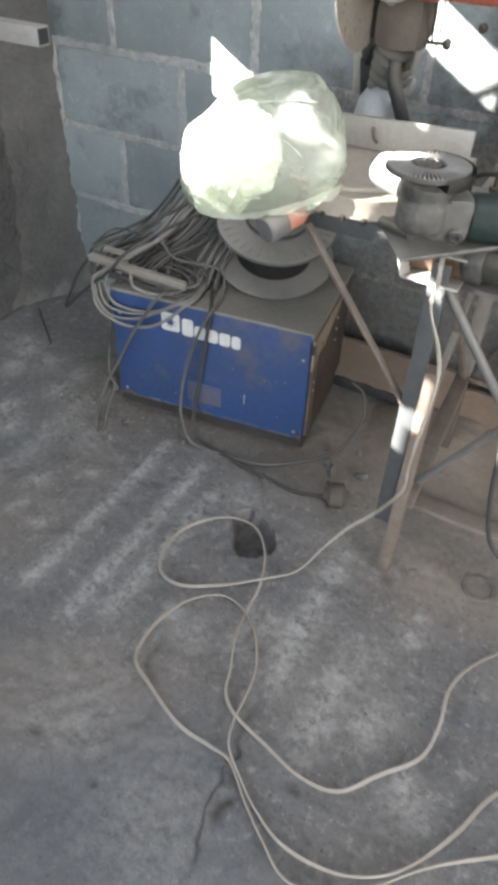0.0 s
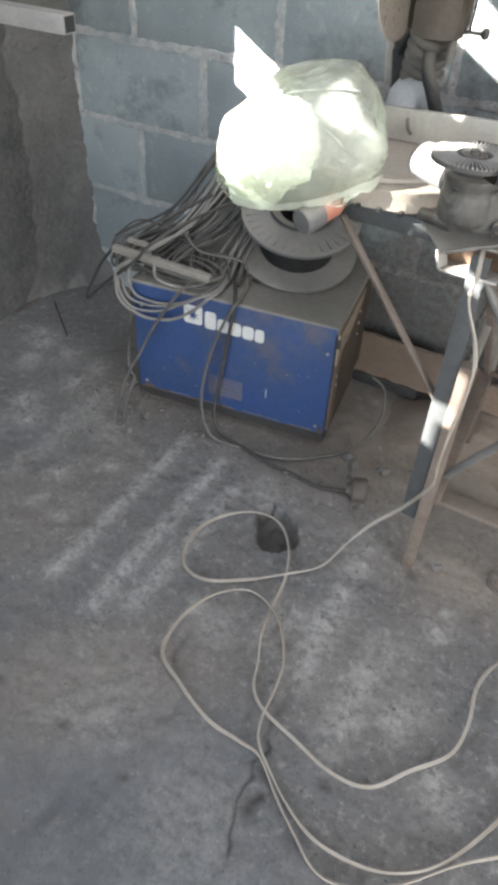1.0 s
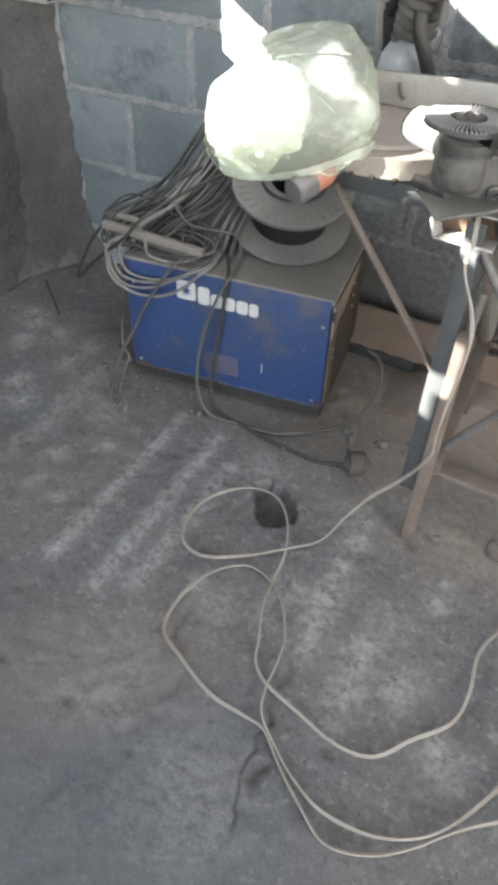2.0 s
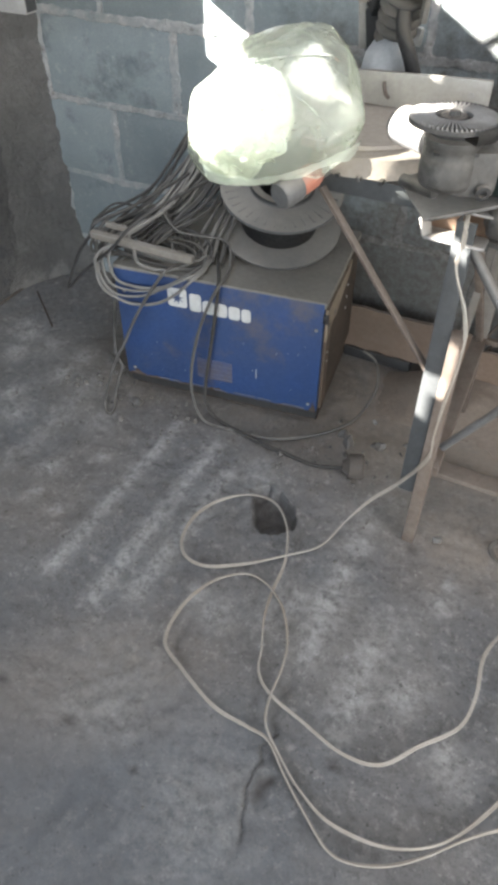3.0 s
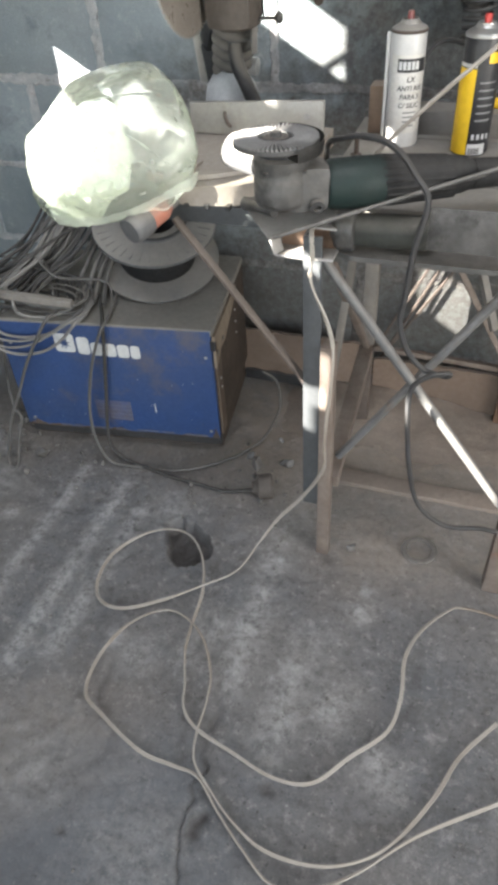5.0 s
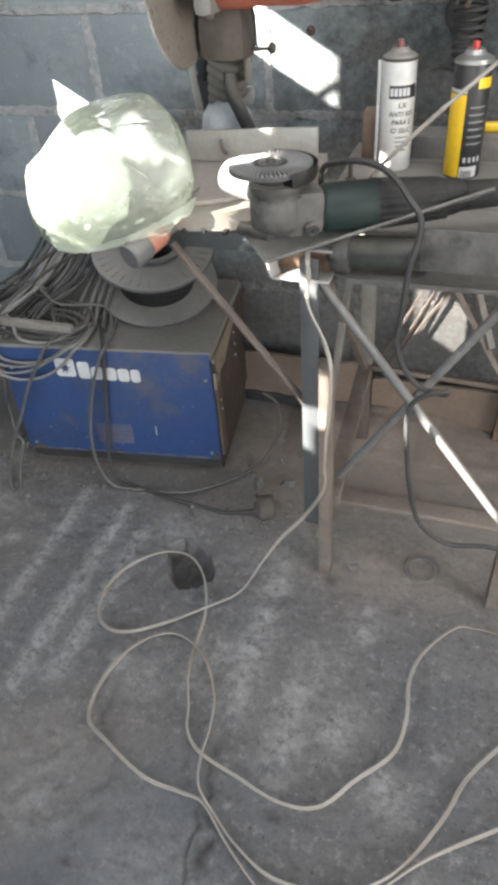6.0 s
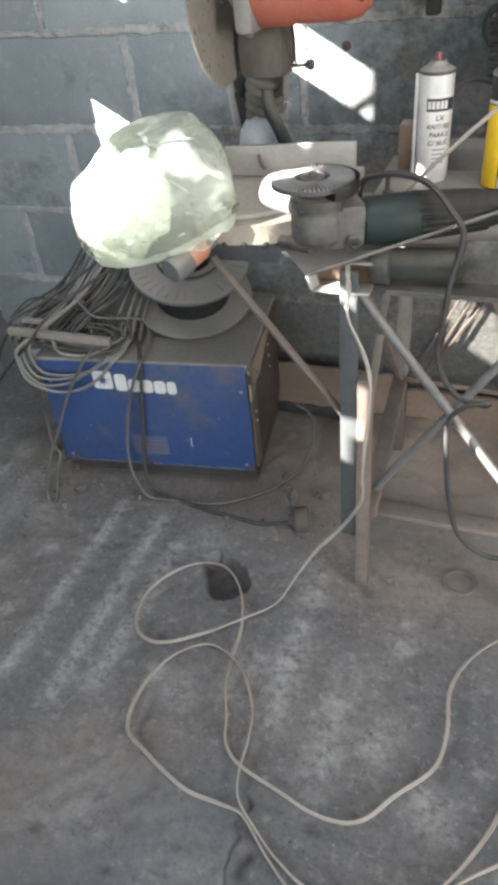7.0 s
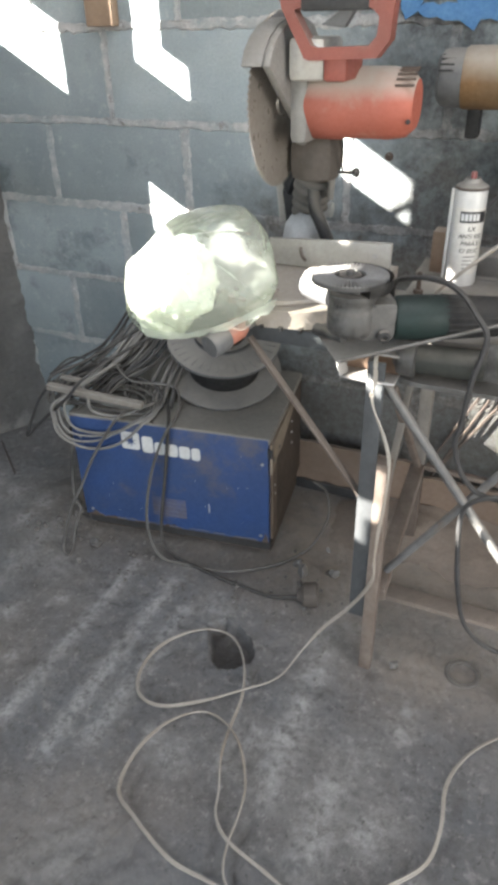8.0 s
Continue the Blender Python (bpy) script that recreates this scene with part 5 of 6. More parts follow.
def mitre_saw():
    s = thing("mitre_saw", "dusty orange mitre saw with a bare toothed blade", "mitre saw", (0, 0, 0))
    zb = TOP
    outline = [(0.66, 1.56), (0.7, 1.5), (0.74, 1.455), (0.79, 1.432), (0.85, 1.425), (0.91, 1.437), (0.955, 1.47), (0.985, 1.52), (0.99, 1.72), (0.66, 1.72)]
    base = part("base", soften(prism(outline, zb + 0.011, zb + 0.04), 0.004), M_BASE, s, "dusty cast saw base")
    for x, y in ((0.69, 1.56), (0.95, 1.54), (0.7, 1.69), (0.96, 1.69)):
        part("rubber_foot", lathe([(0, 0), (0.016, 0), (0.014, 0.0125), (0, 0.0125)], (x, y, zb), (x, y, 1), 16), M_BLACK, base)
    for x in (0.84, 0.872, 0.905):
        part("detent", box(x - 0.003, x + 0.003, 1.422, 1.436, zb + 0.009, zb + 0.015), M_BLACK, base)
    part("turntable", lathe([(0, 0), (0.135, 0), (0.137, 0.004), (0.134, 0.009), (0, 0.01)], (0.815, 1.58, zb + 0.038), (0.815, 1.58, 1), 48), M_BASE, s)
    part("table_wedge", soften(prism([(0.775, 1.435), (0.835, 1.425), (0.84, 1.5), (0.79, 1.52)], zb + 0.04, zb + 0.052), 0.003), M_BASE, s)
    fence = prism([(0.772, 0.722), (0.995, 0.722), (0.996, 0.779), (0.77, 0.769), (0.77, 0.745)], 0, 0.008)
    fo = part("fence", soften(moved(fence, pose(0, 1.634, 0, 90, 0, 0)), 0.0015), M_ALU, s, "pale metal fence plate")
    for x, z in ((0.968, 0.755), (0.835, 0.748)):
        part("fence_screw", lathe([(0, 0), (0.005, 0), (0.005, 0.001), (0.0025, 0.0012), (0, 0.0005)], (x, 1.626, z), (x, 1, z), 14), M_RAW, fo)
    part("fence_hook", sweep(smooth_path([(0.832, 1.624, 0.757), (0.834, 1.619, 0.752), (0.838, 1.618, 0.742), (0.842, 1.622, 0.736)], 5), 0.0028, 8), M_BRACE, fo)
    part("fence", soften(moved(prism([(0.63, 0.722), (0.755, 0.722), (0.755, 0.76), (0.63, 0.77)], 0, 0.008), pose(0, 1.634, 0, 90, 0, 0)), 0.0015), M_ALU, s)
    a, b = Vector((0.818, 1.43, 0.69)), Vector((0.785, 1.348, 0.672))
    part("knob_collar", rod(a, a + (b - a) * 0.25, 0.012), M_TIN, s)
    part("knob", lathe([(0, 0.018), (0.014, 0.018), (0.018, 0.028), (0.0185, 0.066), (0.016, 0.07), (0, 0.07)], a, b, 24), M_KNOB, s, "dusty orange locking knob")
    part("knob_cap", lathe([(0, 0.058), (0.0195, 0.058), (0.021, 0.064), (0.021, 0.088), (0.018, 0.093), (0, 0.094)], a, b, 24), M_REEL, s, "grey knob end")
    # pivot and arm
    part("pivot_dome", lathe([(0.048, 0), (0.047, 0.07), (0.042, 0.094), (0.031, 0.11), (0.016, 0.117), (0, 0.118)], (0.796, 1.755, zb), (0.796, 1.755, 1), 32), M_DOME, s, "pale dusty pivot dome")
    part("arm_curve", sweep(smooth_path([(0.82, 1.725, 0.84), (0.828, 1.705, 0.81), (0.842, 1.7, 0.785), (0.856, 1.705, 0.75)], 6), 0.012, 10), M_BLACK, s, "dark curved arm over the dome")
    part("arm_post", bar((0.762, 1.785, 0.755), (0.752, 1.78, 0.83), 0.028, 0.04, 0.008), M_BLACK, s)
    part("arm_post", bar((0.752, 1.78, 0.822), (0.79, 1.74, 0.9), 0.03, 0.036, 0.008), M_BLACK, s)
    part("arm_edge", bar((0.742, 1.765, 0.765), (0.735, 1.76, 0.845), 0.005, 0.014, 0.002), M_ALU, s)
    part("arm_link", bar((0.853, 1.72, 0.826), (0.862, 1.7, 0.885), 0.01, 0.022, 0.003), M_GUARD, s)
    part("hinge_pin", lathe([(0, 0), (0.012, 0), (0.014, 0.003), (0.014, 0.05), (0, 0.052)], (0.79, 1.775, 0.792), (0.84, 1.775, 0.79), 20), M_TIN, s)
    a, b = Vector((0.795, 1.765, 0.782)), Vector((0.818, 1.735, 0.868))
    length = (b - a).length
    folds = [(0, 0.0)] + [(0.027 + 0.007 * math.sin(i * math.tau / 8) + 0.006 * i / 40, length * i / 40) for i in range(41)] + [(0, length)]
    part("bellows", lathe(folds, a, b, 28), M_BLACK, s, "ribbed black rubber bellows")
    part("arm", bar((0.8, 1.765, 0.875), (0.835, 1.66, 0.935), 0.05, 0.045, 0.01), M_DIRTYALU, s)
    part("stop_block", box(0.805, 0.886, 1.62, 1.7, 0.866, 0.948, 0.026), M_PLUG, s, "rounded dusty brown stop block")
    bolt = part("stop_bolt", rod((0.885, 1.66, 0.882), (0.918, 1.66, 0.883), 0.0028, 10), M_DIRTYALU, s)
    part("wing_nut", lathe([(0, 0), (0.005, 0), (0.0075, 0.003), (0.0085, 0.007), (0.006, 0.011), (0, 0.012)], (0.91, 1.66, 0.883), (1, 1.66, 0.883), 12), M_DIRTYALU, bolt)
    # blade
    bm = bmesh.new()
    n = 80
    ring = []
    for side in (-1, 1):
        row = []
        for k in range(n * 2):
            r = SR if k % 2 else SR - 0.006
            ang = (k + (0.6 if k % 2 else 0)) * math.pi / n
            row.append(bm.verts.new((SX + side * 0.0012, SYC + r * math.cos(ang), SZC + r * math.sin(ang))))
        ring.append(row)
        bm.faces.new(row if side > 0 else row[::-1])
    for k in range(n * 2):
        j = (k + 1) % (n * 2)
        bm.faces.new((ring[0][k], ring[0][j], ring[1][j], ring[1][k]))
    part("blade", bm, M_BLADE, s, "round toothed saw blade", False)
    part("arbor_washer", lathe([(0, 0), (0.018, 0), (0.017, 0.004), (0.01, 0.005), (0, 0.005)], (SX + 0.001, SYC, SZC), (SX + 1, SYC, SZC), 24), M_BLADE, s)
    # the upper guard covers the blade above a slanting edge
    turn = Matrix(((0, 0, 1, SX + 0.005), (1, 0, 0, 0), (0, 1, 0, 0), (0, 0, 0, 1)))
    arc = [(1.466, 1.052), (1.478, 1.072), (1.5, 1.089), (1.53, 1.102), (1.565, 1.11), (1.61, 1.11), (1.65, 1.1), (1.69, 1.07), (1.715, 1.02), (1.715, 0.94), (1.69, 0.9), (1.665, 0.885), (1.585, 0.965)]
    guard = part("blade_guard", soften(moved(prism(arc, 0.022, 0.034), turn), 0.004), M_GUARD, s, "grey cast blade guard")
    band_in = [(1.48, 1.05), (1.49, 1.066), (1.508, 1.08), (1.535, 1.092), (1.566, 1.1), (1.61, 1.1), (1.645, 1.09)]
    part("guard_rim", soften(moved(prism(arc[:7] + band_in[::-1], -0.011, 0.0215), turn), 0.002), M_GUARD, guard)
    part("guard_bolt", lathe([(0, 0), (0.008, 0), (0.007, 0.004), (0, 0.005)], (SX + 0.039, 1.555, 1.035), (2, 1.555, 1.035), 12), M_BLACK, guard)
    # motor
    my, mz = 1.6, 0.996
    part("gear_case", box(SX + 0.036, SX + 0.066, my - 0.052, my + 0.06, mz - 0.056, mz + 0.046, 0.012), M_GUARD, s)
    ax, bx = (SX + 0.058, my, mz), (2, my, mz)
    motor = part("motor_housing", lathe([(0, 0), (0.05, 0), (0.053, 0.006), (0.053, 0.05), (0.05, 0.055), (0.05, 0.125), (0.046, 0.15), (0.034, 0.163), (0, 0.165)], ax, bx, 36), M_ORANGE, s, "orange motor housing")
    for k in range(5):
        a = radians(35 + k * 12)
        part("vent", box(SX + 0.195, SX + 0.222, my - 0.0485 * math.cos(a) - 0.003, my - 0.0485 * math.cos(a) + 0.004, mz + 0.0475 * math.sin(a) - 0.0012, mz + 0.0475 * math.sin(a) + 0.002), M_DARKRUST, motor)
    part("motor_screw", lathe([(0, 0), (0.004, 0), (0, 0.001)], (SX + 0.218, my - 0.041, mz - 0.02), (SX + 0.3, my - 0.3, mz - 0.1), 10), M_INK, motor)
    part("switch_cord", sweep(smooth_path([(0.902, 1.615, 0.95), (0.9, 1.63, 0.92), (0.894, 1.65, 0.895), (0.892, 1.66, 0.884)], 6), 0.0018, 6), M_BLACK, s)
    # closed loop handle
    hy = 1.52
    outer = [(0.832, 1.15), (0.84, 1.12), (0.874, 1.06), (0.882, 1.057), (0.978, 1.06), (0.996, 1.082), (0.999, 1.125), (0.992, 1.155), (0.975, 1.165), (0.85, 1.165)]
    inner = [(0.858, 1.118), (0.864, 1.108), (0.884, 1.076), (0.892, 1.073), (0.966, 1.075), (0.977, 1.086), (0.979, 1.108), (0.972, 1.115), (0.966, 1.119), (0.866, 1.12)]
    bm = bmesh.new()
    rows = [[bm.verts.new((x, hy + dy, z)) for x, z in ring] for ring in (outer, inner) for dy in (-0.013, 0.013)]
    for k in range(10):
        q = (k + 1) % 10
        for lo, hi in ((0, 1), (2, 3), (0, 2), (1, 3)):
            bm.faces.new((rows[lo][k], rows[lo][q], rows[hi][q], rows[hi][k]))
    h = part("handle", soften(bm, 0.0085, 3, 25), M_GRIP, s, "dull orange closed loop handle")
    part("grip", box(0.868, 0.965, hy - 0.0145, hy + 0.0145, 1.116, 1.134, 0.004), M_BLACK, h)
    part("trigger", soften(moved(prism([(0.895, 1.1), (0.925, 1.118), (0.945, 1.118), (0.93, 1.096)], -0.008, 0.008), pose(0, hy, 0, 90, 0, 0)), 0.003), M_REEL, h)
    part("handle_stem", box(0.9, 0.935, hy - 0.006, hy + 0.08, 1.03, 1.066, 0.006), M_GRIP, s)
    part("handle_bracket", box(0.845, 0.9, hy + 0.0, hy + 0.09, 1.03, 1.085, 0.008), M_ALU, s)


mitre_saw()


def plastic_bag():
    """A crumpled thin bag: broad taut panels that meet in soft creases, with a folded hem along its mouth."""
    rng = random.Random(12)
    panels = []
    for k in range(34):
        z = 1 - 2 * (k + 0.5) / 34
        a = k * 2.39996 + rng.uniform(-0.5, 0.5)
        q = math.sqrt(1 - z * z)
        panels.append((Vector((q * math.cos(a), q * math.sin(a), z + rng.uniform(-0.12, 0.12))).normalized(), rng.uniform(0.92, 1.0)))

    def crease(p):
        return max(1 - abs(noise.noise(p)) * 3.2, 0.0) ** 3

    def skin(d, out=0.0):
        s = sum(max(d.dot(n) / h, 0.0) ** 36 for n, h in panels) ** (-1 / 36)
        bent = d + 0.25 * Vector((noise.noise(d * 2 + Vector((9, 0, 0))), noise.noise(d * 2 + Vector((0, 9, 0))), noise.noise(d * 2 + Vector((0, 0, 9)))))
        s *= 1.03 + 0.06 * noise.noise(d * 1.5 + Vector((3, 1, 2))) + 0.012 * crease(bent * 1.9 + Vector((4, 2, 7))) - 0.01 * crease(bent * 2.6 + Vector((1, 8, 3))) \
            + 0.006 * crease(bent * 5.0 + Vector((6, 5, 1))) + out
        s *= (1 - 0.2 * max(0.0, -0.75 * d.x + 0.66 * d.z) ** 2) * (1 + 0.1 * max(0.0, 0.4 * d.x + 0.9 * d.z) ** 4)
        p = Vector((d.x * s * 0.12, d.y * s * 0.072, d.z * s * 0.103))
        p.z += 0.1 * p.x
        if d.z < -0.3:                                     # the mouth of the bag spreads below
            p.x *= 1 + 0.12 * (-0.3 - d.z) / 0.7
            p.y *= 1 - 0.45 * (-0.3 - d.z) / 0.7
        return p

    bm = bmesh.new()
    bmesh.ops.create_icosphere(bm, subdivisions=6, radius=1.0)
    for v in bm.verts:
        v.co = skin(v.co.normalized())
    ob = part("plastic_bag", bm, M_BAG)
    ob.matrix_basis = pose(0.752, 1.372, 0.772, 0, 0, 20)
    tagged(ob, "crumpled translucent greenish plastic bag draped over the saw", "plastic bag")

    # Added wad: keeps the sunbeam off the far side of the bag.
    bm = bmesh.new()
    bmesh.ops.create_icosphere(bm, subdivisions=5, radius=1.0)
    for v in bm.verts:
        d = v.co.normalized()
        s = 1 + 0.22 * noise.noise(d * 1.7 + Vector((2, 2, 2))) + 0.09 * crease(d * 2.4) - 0.08 * crease(d * 3.7 + Vector((5, 1, 1)))
        v.co = Vector((-0.036 + 0.067 * d.x * s, 0.004 + 0.044 * d.y * s, -0.02 + 0.07 * d.z * s + 0.02 * d.x))
    part("sun_stop_wad", bm, M_WAD, ob, "milky wad of film added to stop the sun inside the bag")

    def strip(a, c, e, drop, steps=60, across=8, lift=0.02):
        bm = bmesh.new()
        rows = []
        for i in range(steps + 1):
            u = i / steps
            d = (a * (1 - u) ** 2 + c * 2 * u * (1 - u) + e * u * u).normalized()
            row = []
            for k in range(across + 1):
                w = k / across
                dd = (d + Vector((0.05, 0.1, -1)) * drop * w * (0.75 + 0.35 * noise.noise(d * 4))).normalized()
                row.append(bm.verts.new(skin(dd, lift + 0.035 * w + 0.03 * noise.noise(dd * 9 + Vector((0, 0, 5)) * w))))
            rows.append(row)
        for r, s in zip(rows, rows[1:]):
            for k in range(across):
                bm.faces.new((r[k], r[k + 1], s[k + 1], s[k]))
        return bm

    part("hem", strip(Vector((-0.72, -0.4, -0.62)), Vector((0.25, -1.15, -0.75)), Vector((0.93, -0.3, -0.28)), 0.34, 60, 8, 0.04), M_HEM, ob, "folded hem along the bag's mouth")
    part("fold", strip(Vector((-0.1, -0.6, 0.72)), Vector((0.3, -0.7, 0.66)), Vector((0.62, -0.5, 0.55)), 0.05, 30, 4, 0.012), M_HEM, ob)
    part("fold", strip(Vector((0.28, -0.75, 0.3)), Vector((0.5, -0.8, 0.15)), Vector((0.72, -0.6, -0.2)), 0.04, 30, 4, 0.012), M_HEM, ob)


plastic_bag()


# ---- cans and small things on the table ----
def bent_text(words, size, radius, centre, angle, z, material, parent, italic=0.0):
    """Lettering that lies round a can; angle is where its middle faces."""
    font = bpy.data.curves.new("words", "FONT")
    font.body, font.size, font.align_x, font.shear, font.offset = words, size, "CENTER", italic, size * 0.022
    ob = bpy.data.objects.new("words", font)
    scene.collection.objects.link(ob)
    me = bpy.data.meshes.new_from_object(ob.evaluated_get(bpy.context.evaluated_depsgraph_get()))
    bpy.data.objects.remove(ob)
    bm = bmesh.new()
    bm.from_mesh(me)
    bmesh.ops.subdivide_edges(bm, edges=[e for e in bm.edges if e.calc_length() > size * 0.3], cuts=1)
    for v in bm.verts:
        a = angle + v.co.x / radius
        v.co = Vector((centre[0] + radius * math.cos(a), centre[1] + radius * math.sin(a), z + v.co.y))
    me.materials.clear()
    return part("lettering", bm, material, parent, smooth=False)


def band(centre, radius, a0, a1, z0, z1):
    """A strip of printed label round part of a can."""
    bm = bmesh.new()
    n = max(int(abs(a1 - a0) / 0.12), 2)
    rows = [[bm.verts.new((centre[0] + r * math.cos(a0 + (a1 - a0) * i / n), centre[1] + r * math.sin(a0 + (a1 - a0) * i / n), z)) for r in (radius, radius - 0.0006) for z in (z0, z1)] for i in range(n + 1)]
    for p, q in zip(rows, rows[1:]):
        bm.faces.new((p[0], q[0], q[1], p[1]))
        bm.faces.new((p[2], p[3], q[3], q[2]))
        bm.faces.new((p[1], q[1], q[3], p[3]))
        bm.faces.new((p[0], p[2], q[2], q[0]))
    bm.faces.new((rows[0][0], rows[0][1], rows[0][3], rows[0][2]))
    bm.faces.new((rows[-1][0], rows[-1][2], rows[-1][3], rows[-1][1]))
    return bm


def aerosol(c, z, r, h, body, label):
    s = thing("spray_can", label, "spray can", (0, 0, 0))
    a, up = (c[0], c[1], z), (c[0], c[1], 5)
    part("body", lathe([(0, 0.003), (r * 0.8, 0.003), (r * 0.94, 0), (r, 0.004), (r, h - 0.004), (r * 0.97, h), (0, h)], a, up, 40), body, s)
    part("shoulder", lathe([(r * 0.98, h - 0.001), (r * 1.0, h + 0.002), (r * 0.97, h + 0.005), (r * 0.8, h + 0.008), (r * 0.58, h + 0.011), (r * 0.52, h + 0.0145), (r * 0.42, h + 0.015), (0, h + 0.013)], a, up, 36), M_TIN if body is M_INK else M_GUARD, s)
    part("rim", lathe([(r * 0.98, h - 0.001), (r * 1.035, h), (r * 1.035, h + 0.003), (r * 0.98, h + 0.004)], a, up, 36), M_TIN if body is M_INK else M_DARKRUST, s, "folded rim")
    part("valve_cup", lathe([(r * 0.4, h + 0.0135), (r * 0.47, h + 0.0135), (r * 0.47, h + 0.0175), (r * 0.4, h + 0.0175)], a, up, 28), M_TIN if body is M_INK else M_GUARD, s)
    part("nozzle", lathe([(0, h + 0.012), (0.0055, h + 0.012), (0.0052, h + 0.026), (0.004, h + 0.028), (0, h + 0.028)], a, up, 14), M_REDCAP if body is M_INK else M_RED, s, "red spray nozzle")
    return s


C1, C2, CR = (1.094, 1.79), (1.213, 1.765), 0.0285
FACE = math.atan2(0.55 - 1.79, 1.255 - 1.094)
can = aerosol(C1, TOP, CR, 0.172, M_CAN, "dusty white spray can with black lettering on the table")
part("paper_label", band(C1, CR + 0.0003, FACE - 0.95, FACE + 1.9, TOP + 0.024, TOP + 0.142), M_PAPER, can, "grubby off-white paper label")
part("label_band", band(C1, CR + 0.0005, FACE - 0.5, FACE + 1.3, TOP + 0.117, TOP + 0.137), M_INK, can, "black title band")
for k in range(5):
    part("title_bar", band(C1, CR + 0.0009, FACE - 0.42 + k * 0.24, FACE - 0.24 + k * 0.24, TOP + 0.121, TOP + 0.133), M_WHITE, can)
for words, z, size in (("LX", 0.103, 0.0115), ("ANTI RES", 0.09, 0.0105), ("PARA S", 0.077, 0.0105), ("C/ SILIC", 0.064, 0.0105)):
    bent_text(words, size, CR + 0.0006, C1, FACE + 0.3, TOP + z, M_INK, can, 0.2)
for k, (z, wdt) in enumerate(((0.055, 0.8), (0.048, 0.6), (0.041, 0.9), (0.034, 0.7))):
    part("small_print", band(C1, CR + 0.0005, FACE, FACE + wdt, TOP + z, TOP + z + 0.0025), M_GREYINK, can)
side_a = FACE - 1.35
part("straw", rod((C1[0] + (CR + 0.004) * math.cos(side_a), C1[1] + (CR + 0.004) * math.sin(side_a), TOP), (C1[0] + (CR + 0.004) * math.cos(side_a), C1[1] + (CR + 0.004) * math.sin(side_a), TOP + 0.172), 0.003, 8), M_CAN, can, "white spray straw taped to the can")
can2 = aerosol(C2, TOP, CR + 0.001, 0.172, M_INK, "yellow and black spray can with a red nozzle")
part("yellow_panel", band(C2, CR + 0.0016, FACE - 1.5, FACE - 0.25, TOP + 0.003, TOP + 0.13), M_YELLOW, can2, "yellow label panel")
part("white_band", band(C2, CR + 0.0016, FACE - 1.5, FACE - 0.25, TOP + 0.132, TOP + 0.137), M_CAN, can2)
part("brand_panel", band(C2, CR + 0.0018, FACE + 0.3, FACE + 1.2, TOP + 0.138, TOP + 0.153), M_YELLOW, can2)
part("bar_code_panel", band(C2, CR + 0.0018, FACE - 0.2, FACE + 0.8, TOP + 0.003, TOP + 0.02), M_CAN, can2)
for k in range(11):
    part("code_bar", band(C2, CR + 0.0021, FACE - 0.1 + k * 0.055, FACE - 0.1 + k * 0.055 + (0.02, 0.035)[k % 3 == 0], TOP + 0.004, TOP + 0.014), M_INK, can2)
for k in range(4):
    part("hazard_mark", band(C2, CR + 0.0019, FACE - 0.05 + k * 0.28, FACE + 0.09 + k * 0.28, TOP + 0.027, TOP + 0.035), M_WHITE, can2)
for k in range(6):
    part("small_print", band(C2, CR + 0.0017, FACE + 0.0, FACE + 0.9, TOP + 0.055 + k * 0.011, TOP + 0.0575 + k * 0.011), M_GREYINK, can2)

ob = part("wood_block", box(1.028, 1.056, 1.83, 1.87, TOP, 0.752, 0.003), M_WOOD)
tagged(ob, "upright offcut of pale wood on the table", "wood block")
ob = part("wood_block", box(1.06, 1.45, 1.835, 1.9, TOP, 0.712, 0.003), M_OLDWOOD)
tagged(ob, "dusty grey wooden batten behind the spray cans", "wood batten")
sd = thing("screwdriver", "screwdriver with a yellow plastic handle on the batten", "screwdriver", (0, 0, 0))
part("handle", lathe([(0, 0), (0.006, 0.001), (0.0085, 0.006), (0.009, 0.02), (0.0075, 0.05), (0.009, 0.075), (0.007, 0.088), (0, 0.089)], (1.232, 1.868, 0.7205), (1.4, 1.882, 0.7215), 16), M_YELLOW, sd, "yellow ribbed handle")
part("shank", rod((1.32, 1.8755, 0.721), (1.43, 1.885, 0.7185), 0.003, 10), M_DARKRUST, sd)
b = thing("bolt", "rusty bolt standing on the table", "bolt", (1.035, 1.7, TOP))
part("head", lathe([(0, 0), (0.009, 0), (0.009, 0.007), (0, 0.007)], (0, 0, 0), (0, 0, 1), 6), M_DARKRUST, b)
part("shank", rod((0, 0, 0.007), (0, 0, 0.04), 0.004), M_DARKRUST, b)
wc = thing("white_cable", "taut white cable rising from the table to the wall", "cable", (0, 0, 0))
part("cable", sweep(smooth_path([(1.07, 1.62, 0.682), (1.09, 1.6, 0.72), (1.17, 1.6, 0.8), (1.251, 1.6, 0.874), (1.4, 1.66, 1.0), (1.62, 1.99, 1.2)], 8), 0.0032), M_CORD, wc)
part("clip", box(1.61, 1.63, 1.975, 2.001, 1.19, 1.215, 0.003), M_CAN, wc)


